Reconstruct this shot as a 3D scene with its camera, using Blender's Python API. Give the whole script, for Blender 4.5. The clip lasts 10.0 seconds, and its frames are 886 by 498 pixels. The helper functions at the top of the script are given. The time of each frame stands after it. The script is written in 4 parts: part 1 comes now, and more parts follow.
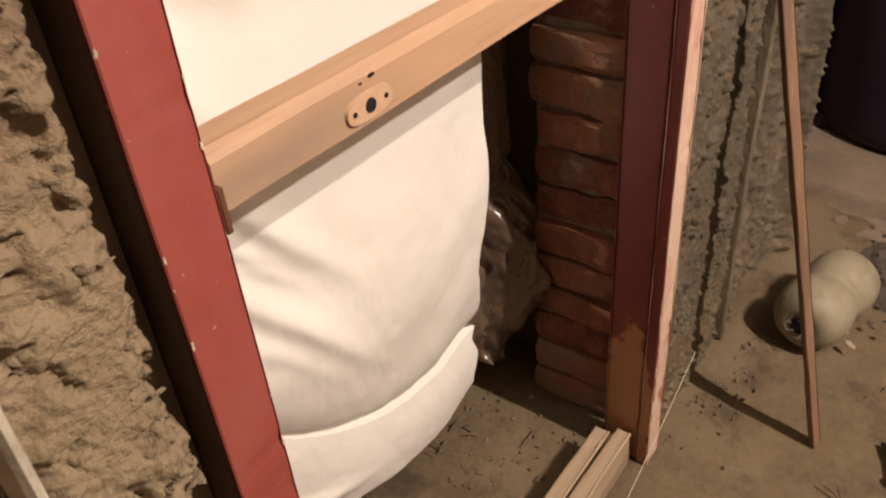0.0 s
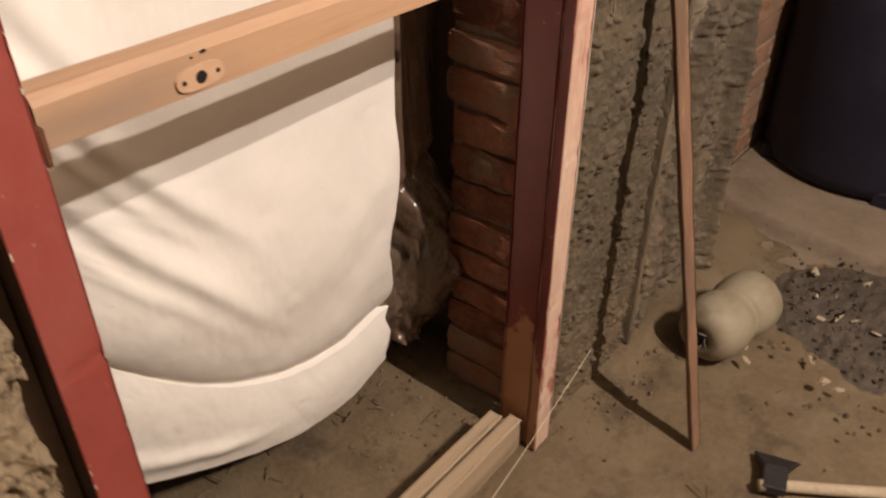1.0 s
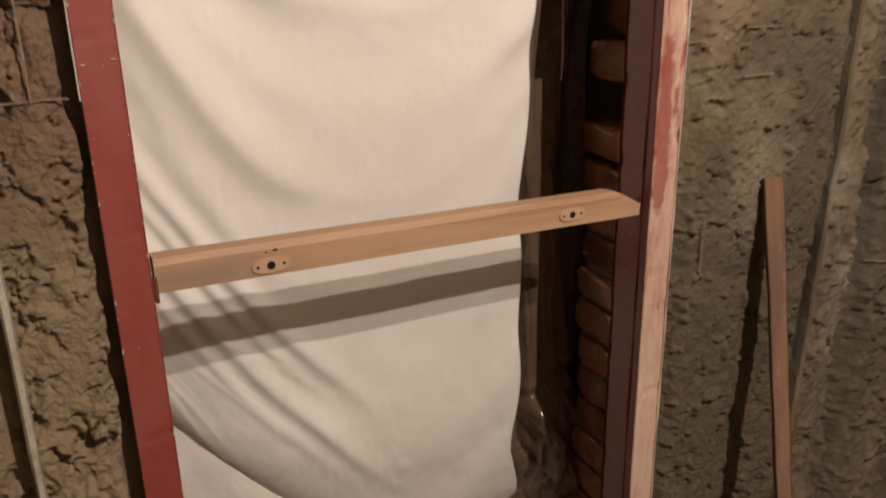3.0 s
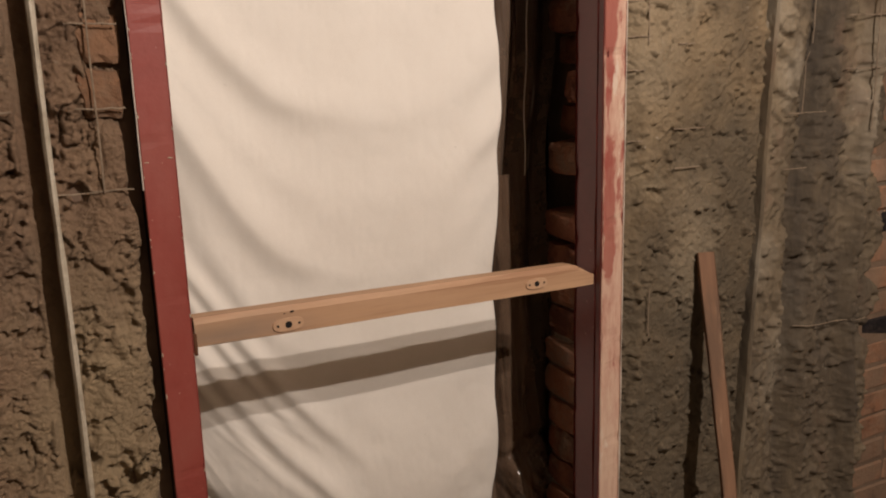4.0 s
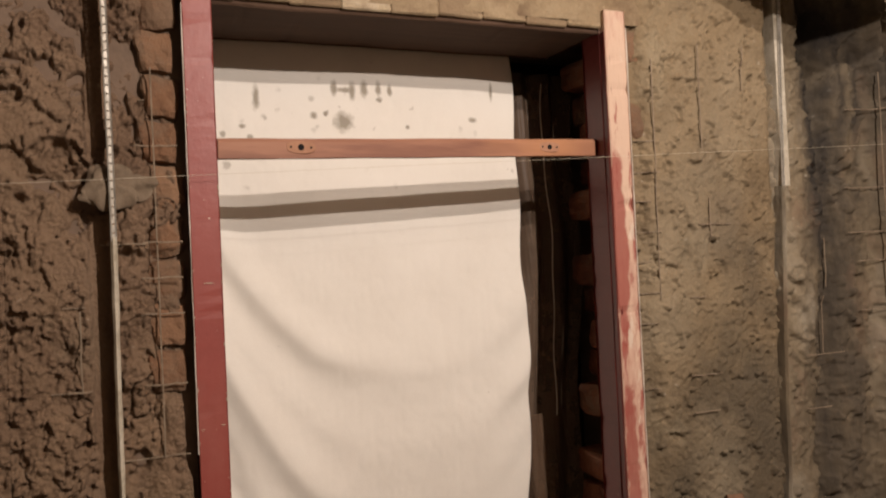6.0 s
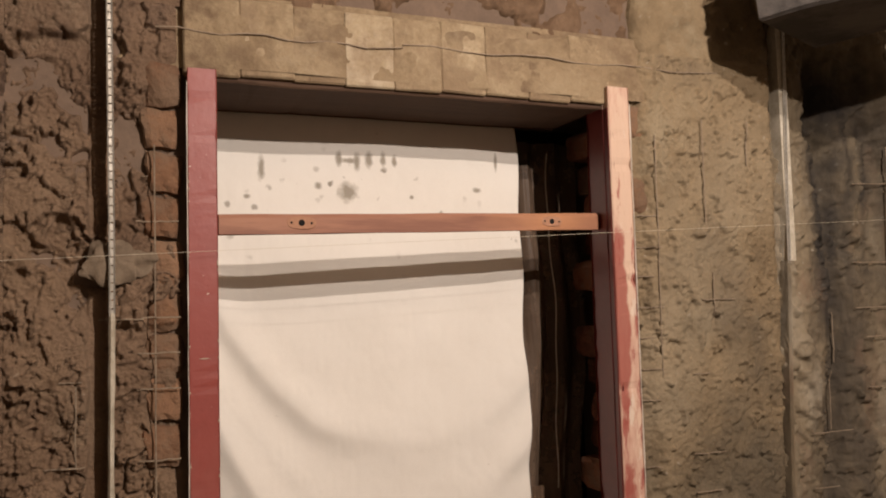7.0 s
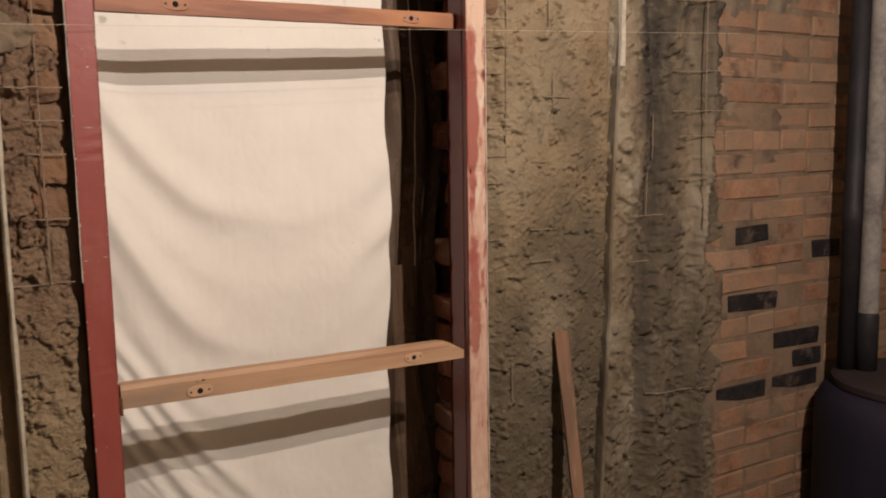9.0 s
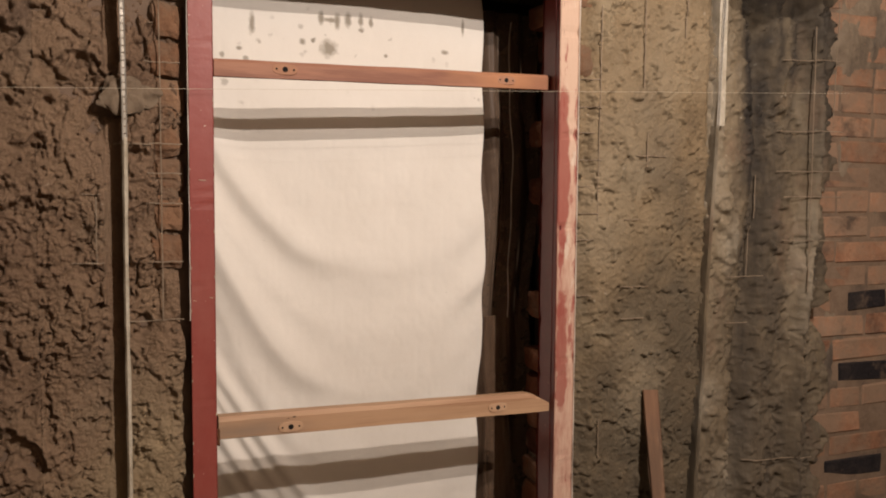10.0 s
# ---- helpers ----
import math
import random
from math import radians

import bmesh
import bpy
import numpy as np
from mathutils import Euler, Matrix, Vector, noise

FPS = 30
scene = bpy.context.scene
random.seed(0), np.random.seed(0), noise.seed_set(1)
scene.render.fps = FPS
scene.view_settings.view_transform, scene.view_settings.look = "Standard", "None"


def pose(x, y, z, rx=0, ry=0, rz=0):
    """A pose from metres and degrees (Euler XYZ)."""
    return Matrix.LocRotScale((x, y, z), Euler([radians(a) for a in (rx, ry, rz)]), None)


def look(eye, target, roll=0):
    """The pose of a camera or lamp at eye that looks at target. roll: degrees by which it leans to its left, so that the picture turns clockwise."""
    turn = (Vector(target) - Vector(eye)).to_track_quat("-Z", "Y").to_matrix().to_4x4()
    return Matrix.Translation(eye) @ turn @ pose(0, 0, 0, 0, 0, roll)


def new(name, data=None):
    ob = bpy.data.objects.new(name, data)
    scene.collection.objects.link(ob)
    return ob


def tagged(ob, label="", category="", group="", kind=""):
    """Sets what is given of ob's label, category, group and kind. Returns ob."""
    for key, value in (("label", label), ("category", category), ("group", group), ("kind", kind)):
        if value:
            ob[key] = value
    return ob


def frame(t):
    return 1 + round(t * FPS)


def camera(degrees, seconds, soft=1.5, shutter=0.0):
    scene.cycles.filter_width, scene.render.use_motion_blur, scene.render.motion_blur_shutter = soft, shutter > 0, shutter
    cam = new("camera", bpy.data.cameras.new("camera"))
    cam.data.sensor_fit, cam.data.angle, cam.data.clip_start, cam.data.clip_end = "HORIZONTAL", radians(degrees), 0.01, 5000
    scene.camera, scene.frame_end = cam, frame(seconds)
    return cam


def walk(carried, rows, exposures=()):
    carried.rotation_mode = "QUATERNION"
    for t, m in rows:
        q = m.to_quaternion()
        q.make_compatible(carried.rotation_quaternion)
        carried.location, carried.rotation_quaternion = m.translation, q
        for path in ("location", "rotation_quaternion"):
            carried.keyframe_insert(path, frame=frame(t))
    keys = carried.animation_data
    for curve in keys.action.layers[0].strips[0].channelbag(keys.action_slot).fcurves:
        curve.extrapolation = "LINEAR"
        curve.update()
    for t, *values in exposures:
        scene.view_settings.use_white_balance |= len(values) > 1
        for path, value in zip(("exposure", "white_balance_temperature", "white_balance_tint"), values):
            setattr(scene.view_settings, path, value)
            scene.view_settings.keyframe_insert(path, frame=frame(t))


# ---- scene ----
cam = camera(56.4, 10.0, soft=1.9, shutter=0.4)
PATH = [
    (0, (-0.262, -0.382, 1.322), (1.016, 0.636, 0.168), -5.3),
    (0.2, (-0.282, -0.433, 1.345), (0.977, 0.638, 0.219), -4.6),
    (0.5, (-0.297, -0.504, 1.368), (0.947, 0.591, 0.249), -3.2),
    (0.8, (-0.271, -0.528, 1.345), (0.986, 0.521, 0.197), -4.3),
    (1, (-0.244, -0.588, 1.353), (1.032, 0.437, 0.202), 0.1),
    (1.2, (-0.218, -0.676, 1.362), (0.985, 0.49, 0.27), -0.3),
    (1.5, (-0.184, -0.744, 1.385), (0.909, 0.527, 0.294), 1.0),
    (1.8, (-0.14, -0.848, 1.394), (0.888, 0.514, 0.351), -2.0),
    (2, (-0.168, -0.794, 1.359), (0.909, 0.611, 0.428), -2.5),
    (2.2, (-0.146, -0.801, 1.407), (0.852, 0.711, 0.56), -4.0),
    (2.5, (-0.102, -0.877, 1.45), (0.801, 0.727, 0.669), -0.8),
    (2.7, (-0.085, -0.952, 1.454), (0.77, 0.691, 0.698), 1.1),
    (3, (-0.091, -1.046, 1.451), (0.726, 0.653, 0.783), -1.0),
    (4.5, (-0.261, -1.32, 1.476), (0.671, 0.41, 1.107), -1.6),
    (5, (-0.236, -1.365, 1.515), (0.597, 0.436, 1.266), 0.3),
    (5.2, (-0.201, -1.414, 1.524), (0.572, 0.425, 1.384), -0.8),
    (5.5, (-0.212, -1.428, 1.537), (0.579, 0.409, 1.527), -1.6),
    (5.7, (-0.209, -1.437, 1.568), (0.564, 0.408, 1.557), -2.1),
    (6, (-0.207, -1.437, 1.596), (0.581, 0.401, 1.636), -2.7),
    (7.5, (-0.151, -1.5, 1.678), (0.582, 0.356, 1.82), -1.1),
    (8, (-0.141, -1.594, 1.632), (0.606, 0.259, 1.723), -1.0),
    (8.3, (-0.148, -1.628, 1.652), (0.645, 0.207, 1.65), -0.6),
    (8.5, (-0.188, -1.632, 1.613), (0.714, 0.15, 1.492), -1.2),
    (8.7, (-0.189, -1.659, 1.589), (0.753, 0.092, 1.373), -0.9),
    (9, (-0.25, -1.644, 1.539), (0.765, 0.062, 1.295), -0.9),
    (9.2, (-0.27, -1.64, 1.536), (0.737, 0.072, 1.305), -0.5),
    (9.5, (-0.235, -1.71, 1.518), (0.622, 0.096, 1.444), 0.4),
    (9.7, (-0.227, -1.724, 1.534), (0.559, 0.113, 1.438), 1.2),
    (10, (-0.199, -1.739, 1.559), (0.548, 0.112, 1.428), 0.4),
]
EXPOSURES = [(0.0, 1.05), (0.5, 0.92), (1.0, 0.88), (1.5, 0.82), (2.0, 0.66), (2.5, 0.42), (3.2, 0.06), (4.5, 0.0), (6.0, 0.0), (10.0, 0.05)]
walk(cam, [(t, look(eye, target, roll)) for t, eye, target, roll in PATH], EXPOSURES)

# ---- light ----
world = bpy.data.worlds.new("world")
world.use_nodes = True
world.node_tree.nodes["Background"].inputs[0].default_value = (0.02, 0.02, 0.025, 1)
world.node_tree.nodes["Background"].inputs[1].default_value = 0.3
scene.world = world
for place, watts, size in (((0.74, -1.88, 2.49), 104, 0.014), ((0.74, -1.88, 2.70), 104, 0.014)):
    bulb = bpy.data.lights.new("ceiling_bulb", "POINT")
    bulb.energy, bulb.shadow_soft_size, bulb.color = watts, size, (1.0, 0.858, 0.768)
    new("ceiling_bulb", bulb).location = place

# ---- materials ----


def material(name, colours, scale=8.0, rough=0.85, metal=0.0, fine=120.0, bump=0.3, bump2=0.2, spread=(0.3, 0.7), stretch=(1, 1, 1), each=0.0, transmit=0.0, spec=0.3):
    """A surface of several colours spread by a coarse and a fine noise, with relief at both sizes."""
    m = bpy.data.materials.new(name)
    m.use_nodes = True
    n, l = m.node_tree.nodes, m.node_tree.links
    p = n["Principled BSDF"]
    p.inputs["Roughness"].default_value, p.inputs["Metallic"].default_value = rough, metal
    p.inputs["Transmission Weight"].default_value = transmit
    p.inputs["Specular IOR Level"].default_value = spec
    geo = n.new("ShaderNodeTexCoord")
    mapping = n.new("ShaderNodeMapping")
    mapping.inputs["Scale"].default_value = stretch
    l.new(geo.outputs["Object"], mapping.inputs[0])
    info = n.new("ShaderNodeObjectInfo")
    coarse, small = n.new("ShaderNodeTexNoise"), n.new("ShaderNodeTexNoise")
    for t, s, d in ((coarse, scale, 6), (small, fine, 5)):
        t.noise_dimensions = "4D"
        l.new(mapping.outputs[0], t.inputs["Vector"])
        t.inputs["Scale"].default_value, t.inputs["Detail"].default_value, t.inputs["Roughness"].default_value = s, d, 0.65
        times = n.new("ShaderNodeMath")
        times.operation = "MULTIPLY"
        times.inputs[1].default_value = 17.0
        l.new(info.outputs["Random"], times.inputs[0])
        l.new(times.outputs[0], t.inputs["W"])
    add = n.new("ShaderNodeMix")
    add.inputs[0].default_value = 0.3
    l.new(coarse.outputs["Fac"], add.inputs[2]), l.new(small.outputs["Fac"], add.inputs[3])
    fac = add.outputs[0]
    if each:
        shift = n.new("ShaderNodeMath")
        shift.operation = "MULTIPLY_ADD"
        shift.inputs[1].default_value, shift.inputs[2].default_value = each, -each / 2
        l.new(info.outputs["Random"], shift.inputs[0])
        total = n.new("ShaderNodeMath")
        l.new(fac, total.inputs[0]), l.new(shift.outputs[0], total.inputs[1])
        fac = total.outputs[0]
    ramp = n.new("ShaderNodeValToRGB")
    ramp.color_ramp.elements.remove(ramp.color_ramp.elements[1])
    for i, c in enumerate(colours):
        at = spread[0] + (spread[1] - spread[0]) * i / max(1, len(colours) - 1)
        e = ramp.color_ramp.elements[0] if i == 0 else ramp.color_ramp.elements.new(at)
        e.position, e.color = at, (*c, 1)
    l.new(fac, ramp.inputs[0])
    l.new(ramp.outputs[0], p.inputs["Base Color"])
    b1, b2 = n.new("ShaderNodeBump"), n.new("ShaderNodeBump")
    b1.inputs["Strength"].default_value, b1.inputs["Distance"].default_value = bump, 0.012
    b2.inputs["Strength"].default_value, b2.inputs["Distance"].default_value = bump2, 0.004
    l.new(coarse.outputs["Fac"], b1.inputs["Height"]), l.new(small.outputs["Fac"], b2.inputs["Height"])
    l.new(b1.outputs[0], b2.inputs["Normal"]), l.new(b2.outputs[0], p.inputs["Normal"])
    m["colour"] = ramp.name
    return m


def stain_or_shade(m, colour, centre, radii, edge=0.35, wobble=0.8, scale=9.0, amount=0.9):
    """Lays an irregular patch of that colour over a material: real stains and painted shade."""
    n, l = m.node_tree.nodes, m.node_tree.links
    p = n["Principled BSDF"]
    old = p.inputs["Base Color"].links[0].from_socket
    geo = n.new("ShaderNodeTexCoord")
    mp = n.new("ShaderNodeMapping")
    mp.vector_type = "POINT"
    inv = [1 / r for r in radii]
    mp.inputs["Location"].default_value = [-c * i for c, i in zip(centre, inv)]
    mp.inputs["Scale"].default_value = inv
    l.new(geo.outputs["Object"], mp.inputs[0])
    length = n.new("ShaderNodeVectorMath")
    length.operation = "LENGTH"
    l.new(mp.outputs[0], length.inputs[0])
    noise_tex = n.new("ShaderNodeTexNoise")
    noise_tex.inputs["Scale"].default_value, noise_tex.inputs["Detail"].default_value = scale, 6
    l.new(geo.outputs["Object"], noise_tex.inputs["Vector"])
    ma = n.new("ShaderNodeMath")
    ma.operation = "MULTIPLY_ADD"
    ma.inputs[1].default_value, ma.inputs[2].default_value = wobble * 2, -wobble
    l.new(noise_tex.outputs["Fac"], ma.inputs[0])
    s = n.new("ShaderNodeMath")
    l.new(length.outputs["Value"], s.inputs[0]), l.new(ma.outputs[0], s.inputs[1])
    rng = n.new("ShaderNodeMapRange")
    rng.inputs["From Min"].default_value, rng.inputs["From Max"].default_value = 1 - edge, 1 + edge
    rng.inputs["To Min"].default_value, rng.inputs["To Max"].default_value = amount, 0
    l.new(s.outputs[0], rng.inputs["Value"])
    mix = n.new("ShaderNodeMix")
    mix.data_type = "RGBA"
    l.new(rng.outputs[0], mix.inputs[0]), l.new(old, mix.inputs[6])
    mix.inputs[7].default_value = (*colour, 1)
    l.new(mix.outputs[2], p.inputs["Base Color"])
    return m


def blotch(m, colour, scale, lo, hi, amount, stretch=(1, 1, 1), seed=0.0):
    """Overlays torn patches of a second colour, where a noise lies between lo and hi."""
    n, l = m.node_tree.nodes, m.node_tree.links
    p = n["Principled BSDF"]
    old = p.inputs["Base Color"].links[0].from_socket
    geo, info = n.new("ShaderNodeTexCoord"), n.new("ShaderNodeObjectInfo")
    mp = n.new("ShaderNodeMapping")
    mp.inputs["Scale"].default_value = stretch
    l.new(geo.outputs["Object"], mp.inputs[0])
    w = n.new("ShaderNodeMath")
    w.operation = "MULTIPLY_ADD"
    w.inputs[1].default_value, w.inputs[2].default_value = 23.0, seed
    l.new(info.outputs["Random"], w.inputs[0])
    tex = n.new("ShaderNodeTexNoise")
    tex.noise_dimensions = "4D"
    tex.inputs["Scale"].default_value, tex.inputs["Detail"].default_value, tex.inputs["Roughness"].default_value = scale, 8, 0.68
    l.new(mp.outputs[0], tex.inputs["Vector"]), l.new(w.outputs[0], tex.inputs["W"])
    rng = n.new("ShaderNodeMapRange")
    rng.inputs["From Min"].default_value, rng.inputs["From Max"].default_value = lo, hi
    rng.inputs["To Min"].default_value, rng.inputs["To Max"].default_value = 0, amount
    l.new(tex.outputs["Fac"], rng.inputs["Value"])
    mix = n.new("ShaderNodeMix")
    mix.data_type = "RGBA"
    l.new(rng.outputs[0], mix.inputs[0]), l.new(old, mix.inputs[6])
    mix.inputs[7].default_value = (*colour, 1)
    l.new(mix.outputs[2], p.inputs["Base Color"])
    return m


def specks(m, colour, scale, size, amount=0.8, low=None):
    """Scatters small dabs of a colour over a material; low: only above this height, fading in."""
    n, l = m.node_tree.nodes, m.node_tree.links
    p = n["Principled BSDF"]
    old = p.inputs["Base Color"].links[0].from_socket
    geo = n.new("ShaderNodeTexCoord")
    warp = n.new("ShaderNodeTexNoise")
    warp.inputs["Scale"].default_value = scale * 1.7
    l.new(geo.outputs["Object"], warp.inputs["Vector"])
    bend = n.new("ShaderNodeVectorMath")
    bend.operation = "MULTIPLY_ADD"
    bend.inputs[1].default_value = [0.5 / scale] * 3
    l.new(warp.outputs["Color"], bend.inputs[0]), l.new(geo.outputs["Object"], bend.inputs[2])
    v = n.new("ShaderNodeTexVoronoi")
    v.inputs["Scale"].default_value = scale
    l.new(bend.outputs[0], v.inputs["Vector"])
    rng = n.new("ShaderNodeMapRange")
    rng.inputs["From Min"].default_value, rng.inputs["From Max"].default_value = size * 0.5, size
    rng.inputs["To Min"].default_value, rng.inputs["To Max"].default_value = amount, 0
    l.new(v.outputs["Distance"], rng.inputs["Value"])
    patch = n.new("ShaderNodeTexNoise")
    patch.inputs["Scale"].default_value = scale * 0.22
    l.new(geo.outputs["Object"], patch.inputs["Vector"])
    gate = n.new("ShaderNodeMapRange")
    gate.inputs["From Min"].default_value, gate.inputs["From Max"].default_value = 0.45, 0.6
    l.new(patch.outputs["Fac"], gate.inputs["Value"])
    times = n.new("ShaderNodeMath")
    times.operation = "MULTIPLY"
    l.new(rng.outputs[0], times.inputs[0]), l.new(gate.outputs[0], times.inputs[1])
    fac = times.outputs[0]
    if low is not None:
        sep = n.new("ShaderNodeSeparateXYZ")
        l.new(geo.outputs["Object"], sep.inputs[0])
        fade = n.new("ShaderNodeMapRange")
        fade.inputs["From Min"].default_value, fade.inputs["From Max"].default_value = low, low + 0.25
        l.new(sep.outputs[2], fade.inputs["Value"])
        t2 = n.new("ShaderNodeMath")
        t2.operation = "MULTIPLY"
        l.new(fac, t2.inputs[0]), l.new(fade.outputs[0], t2.inputs[1])
        fac = t2.outputs[0]
    mix = n.new("ShaderNodeMix")
    mix.data_type = "RGBA"
    l.new(fac, mix.inputs[0]), l.new(old, mix.inputs[6])
    mix.inputs[7].default_value = (*colour, 1)
    l.new(mix.outputs[2], p.inputs["Base Color"])
    return m


MUD = material("mud_plaster", [(0.066, 0.039, 0.024), (0.142, 0.088, 0.054), (0.195, 0.127, 0.080), (0.166, 0.109, 0.072)], scale=5, fine=170, bump=0.5, bump2=1.4)
blotch(MUD, (0.225, 0.170, 0.112), 6, 0.52, 0.66, 0.55, (1, 1, 0.7), 3)
blotch(MUD, (0.060, 0.038, 0.029), 4, 0.54, 0.66, 0.6, (1.2, 1, 0.5), 8)
specks(MUD, (0.38, 0.32, 0.24), 34, 0.13, amount=0.55)
for px0, pz0, rx0, rz0 in ((-0.12, 0.42, 0.20, 0.46), (-0.13, 0.90, 0.09, 0.22)):
    stain_or_shade(MUD, (0.275, 0.208, 0.124), (px0, 0, pz0), (rx0, 1, rz0), edge=0.8, wobble=0.9, scale=8, amount=0.85)
SAND = material("sand_plaster", [(0.111, 0.078, 0.044), (0.192, 0.138, 0.078), (0.240, 0.176, 0.102), (0.215, 0.163, 0.098)], scale=4, fine=130, bump=0.5, bump2=1.0)
blotch(SAND, (0.110, 0.084, 0.056), 5, 0.52, 0.64, 0.6, (1, 1, 0.7), 5)
blotch(SAND, (0.300, 0.245, 0.160), 7, 0.55, 0.66, 0.6, (1, 1, 0.8), 11)
specks(SAND, (0.42, 0.37, 0.29), 30, 0.14, amount=0.6)
GREY = material("grey_plaster", [(0.078, 0.058, 0.037), (0.143, 0.110, 0.069), (0.190, 0.148, 0.094), (0.230, 0.184, 0.122)], scale=5, fine=60, bump=0.6, bump2=1.0, stretch=(1.6, 1, 0.5))
blotch(GREY, (0.300, 0.258, 0.190), 6, 0.55, 0.68, 0.45, (1.6, 1, 0.7), 4)
blotch(GREY, (0.045, 0.037, 0.030), 4, 0.50, 0.66, 0.7, (2.2, 1, 0.35), 9)
blotch(GREY, (0.200, 0.120, 0.078), 4, 0.57, 0.68, 0.6, (1.5, 1, 0.7), 14)
specks(GREY, (0.42, 0.38, 0.30), 26, 0.14, amount=0.55)
for px0, pz0, rx0, rz0 in ((1.275, 1.60, 0.035, 0.07), (1.340, 1.43, 0.022, 0.045), (1.29, 1.80, 0.02, 0.06), (1.26, 1.02, 0.035, 0.05), (1.60, 1.33, 0.03, 0.12), (1.36, 0.75, 0.04, 0.10)):
    stain_or_shade(GREY, (0.42, 0.375, 0.29), (px0, 0, pz0), (rx0, 1, rz0), edge=0.9, wobble=1.3, scale=30, amount=0.40)
stain_or_shade(GREY, (0.012, 0.011, 0.012), (1.46, 0, 2.15), (0.070, 1, 0.085), edge=0.5, wobble=0.7, scale=12)
stain_or_shade(GREY, (0.02, 0.018, 0.016), (1.43, 0, 1.88), (0.028, 1, 0.26), edge=0.9, wobble=1.0, scale=16, amount=0.7)
stain_or_shade(GREY, (0.03, 0.026, 0.022), (1.63, 0, 1.86), (0.05, 1, 0.26), edge=0.9, wobble=1.2, scale=12, amount=0.6)
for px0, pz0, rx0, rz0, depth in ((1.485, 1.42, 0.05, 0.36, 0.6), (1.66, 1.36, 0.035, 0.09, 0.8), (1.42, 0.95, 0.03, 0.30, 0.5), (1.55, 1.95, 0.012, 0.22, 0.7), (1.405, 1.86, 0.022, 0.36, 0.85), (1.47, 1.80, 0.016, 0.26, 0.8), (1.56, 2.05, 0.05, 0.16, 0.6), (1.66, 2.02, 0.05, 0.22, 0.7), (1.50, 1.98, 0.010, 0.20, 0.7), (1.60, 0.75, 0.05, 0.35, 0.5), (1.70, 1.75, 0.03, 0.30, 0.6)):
    stain_or_shade(GREY, (0.022, 0.019, 0.017), (px0, 0, pz0), (rx0, 1, rz0), edge=0.9, wobble=1.2, scale=13, amount=depth)
# weaker light low on the grey plaster, painted in as a darker patch
stain_or_shade(GREY, (0.060, 0.048, 0.036), (1.47, 0, 0.62), (0.20, 1, 0.50), edge=1.0, wobble=1.3, scale=7, amount=0.5)
# the low wide patches paint the dim of the lower wall into the plaster
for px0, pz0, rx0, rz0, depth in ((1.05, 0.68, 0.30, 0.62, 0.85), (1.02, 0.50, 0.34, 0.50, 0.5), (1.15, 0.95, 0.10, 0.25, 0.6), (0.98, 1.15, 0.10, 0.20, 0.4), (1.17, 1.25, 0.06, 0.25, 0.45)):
    stain_or_shade(SAND, (0.075, 0.060, 0.040), (px0, 0, pz0), (rx0, 1, rz0), edge=1.0, wobble=1.3, scale=9, amount=depth)
for px0, pz0, rx0, rz0 in ((1.02, 1.72, 0.10, 0.14), (0.93, 1.50, 0.06, 0.12), (1.12, 1.95, 0.12, 0.10), (1.05, 1.10, 0.05, 0.12)):
    stain_or_shade(SAND, (0.30, 0.245, 0.165), (px0, 0, pz0), (rx0, 1, rz0), edge=0.9, wobble=1.2, scale=14, amount=0.45)
for px0, pz0, rx0, rz0 in ((-0.32, 1.75, 0.10, 0.16), (-0.28, 1.25, 0.07, 0.20), (-0.45, 1.05, 0.10, 0.12), (-0.12, 1.35, 0.03, 0.18), (-0.36, 0.75, 0.12, 0.12)):
    stain_or_shade(MUD, (0.245, 0.165, 0.100), (px0, 0, pz0), (rx0, 1, rz0), edge=0.9, wobble=1.2, scale=14, amount=0.45)
LINTEL = material("lintel_plaster", [(0.150, 0.100, 0.058), (0.265, 0.195, 0.115), (0.360, 0.280, 0.175), (0.430, 0.350, 0.245)], scale=9, fine=70, bump=0.6, bump2=1.0, each=0.34, spread=(0.30, 0.66))
blotch(LINTEL, (0.205, 0.142, 0.085), 9, 0.47, 0.60, 0.75, (1, 1, 1), 6)
LINTEL_COAT = material("lintel_render", [(0.120, 0.080, 0.046), (0.225, 0.160, 0.092), (0.290, 0.218, 0.132), (0.330, 0.262, 0.175)], scale=9, fine=90, bump=0.6, bump2=1.0)
blotch(LINTEL_COAT, (0.130, 0.084, 0.050), 7, 0.50, 0.62, 0.7, (1, 1, 1), 2)
HEADER = material("brown_head_board", [(0.042, 0.023, 0.015), (0.078, 0.044, 0.027), (0.115, 0.068, 0.042)], scale=8, fine=90, rough=0.85, bump=0.2, bump2=0.4, stretch=(0.12, 1.4, 1.4))
DARKMUD = material("dark_mud", [(0.05, 0.03, 0.018), (0.12, 0.072, 0.04), (0.20, 0.13, 0.08)], scale=7, fine=60, bump=0.8, bump2=0.7)
CORE = material("wall_core", [(0.10, 0.07, 0.05), (0.19, 0.13, 0.09)], scale=9, fine=80, bump=0.5)
BRICK = material("old_brick", [(0.092, 0.036, 0.022), (0.170, 0.062, 0.034), (0.215, 0.090, 0.050), (0.185, 0.110, 0.074)], scale=14, fine=110, rough=0.95, bump=0.9, bump2=0.9, each=0.35, spec=0.12)
blotch(BRICK, (0.170, 0.118, 0.080), 9, 0.52, 0.62, 0.7, (1, 1, 1), 5)
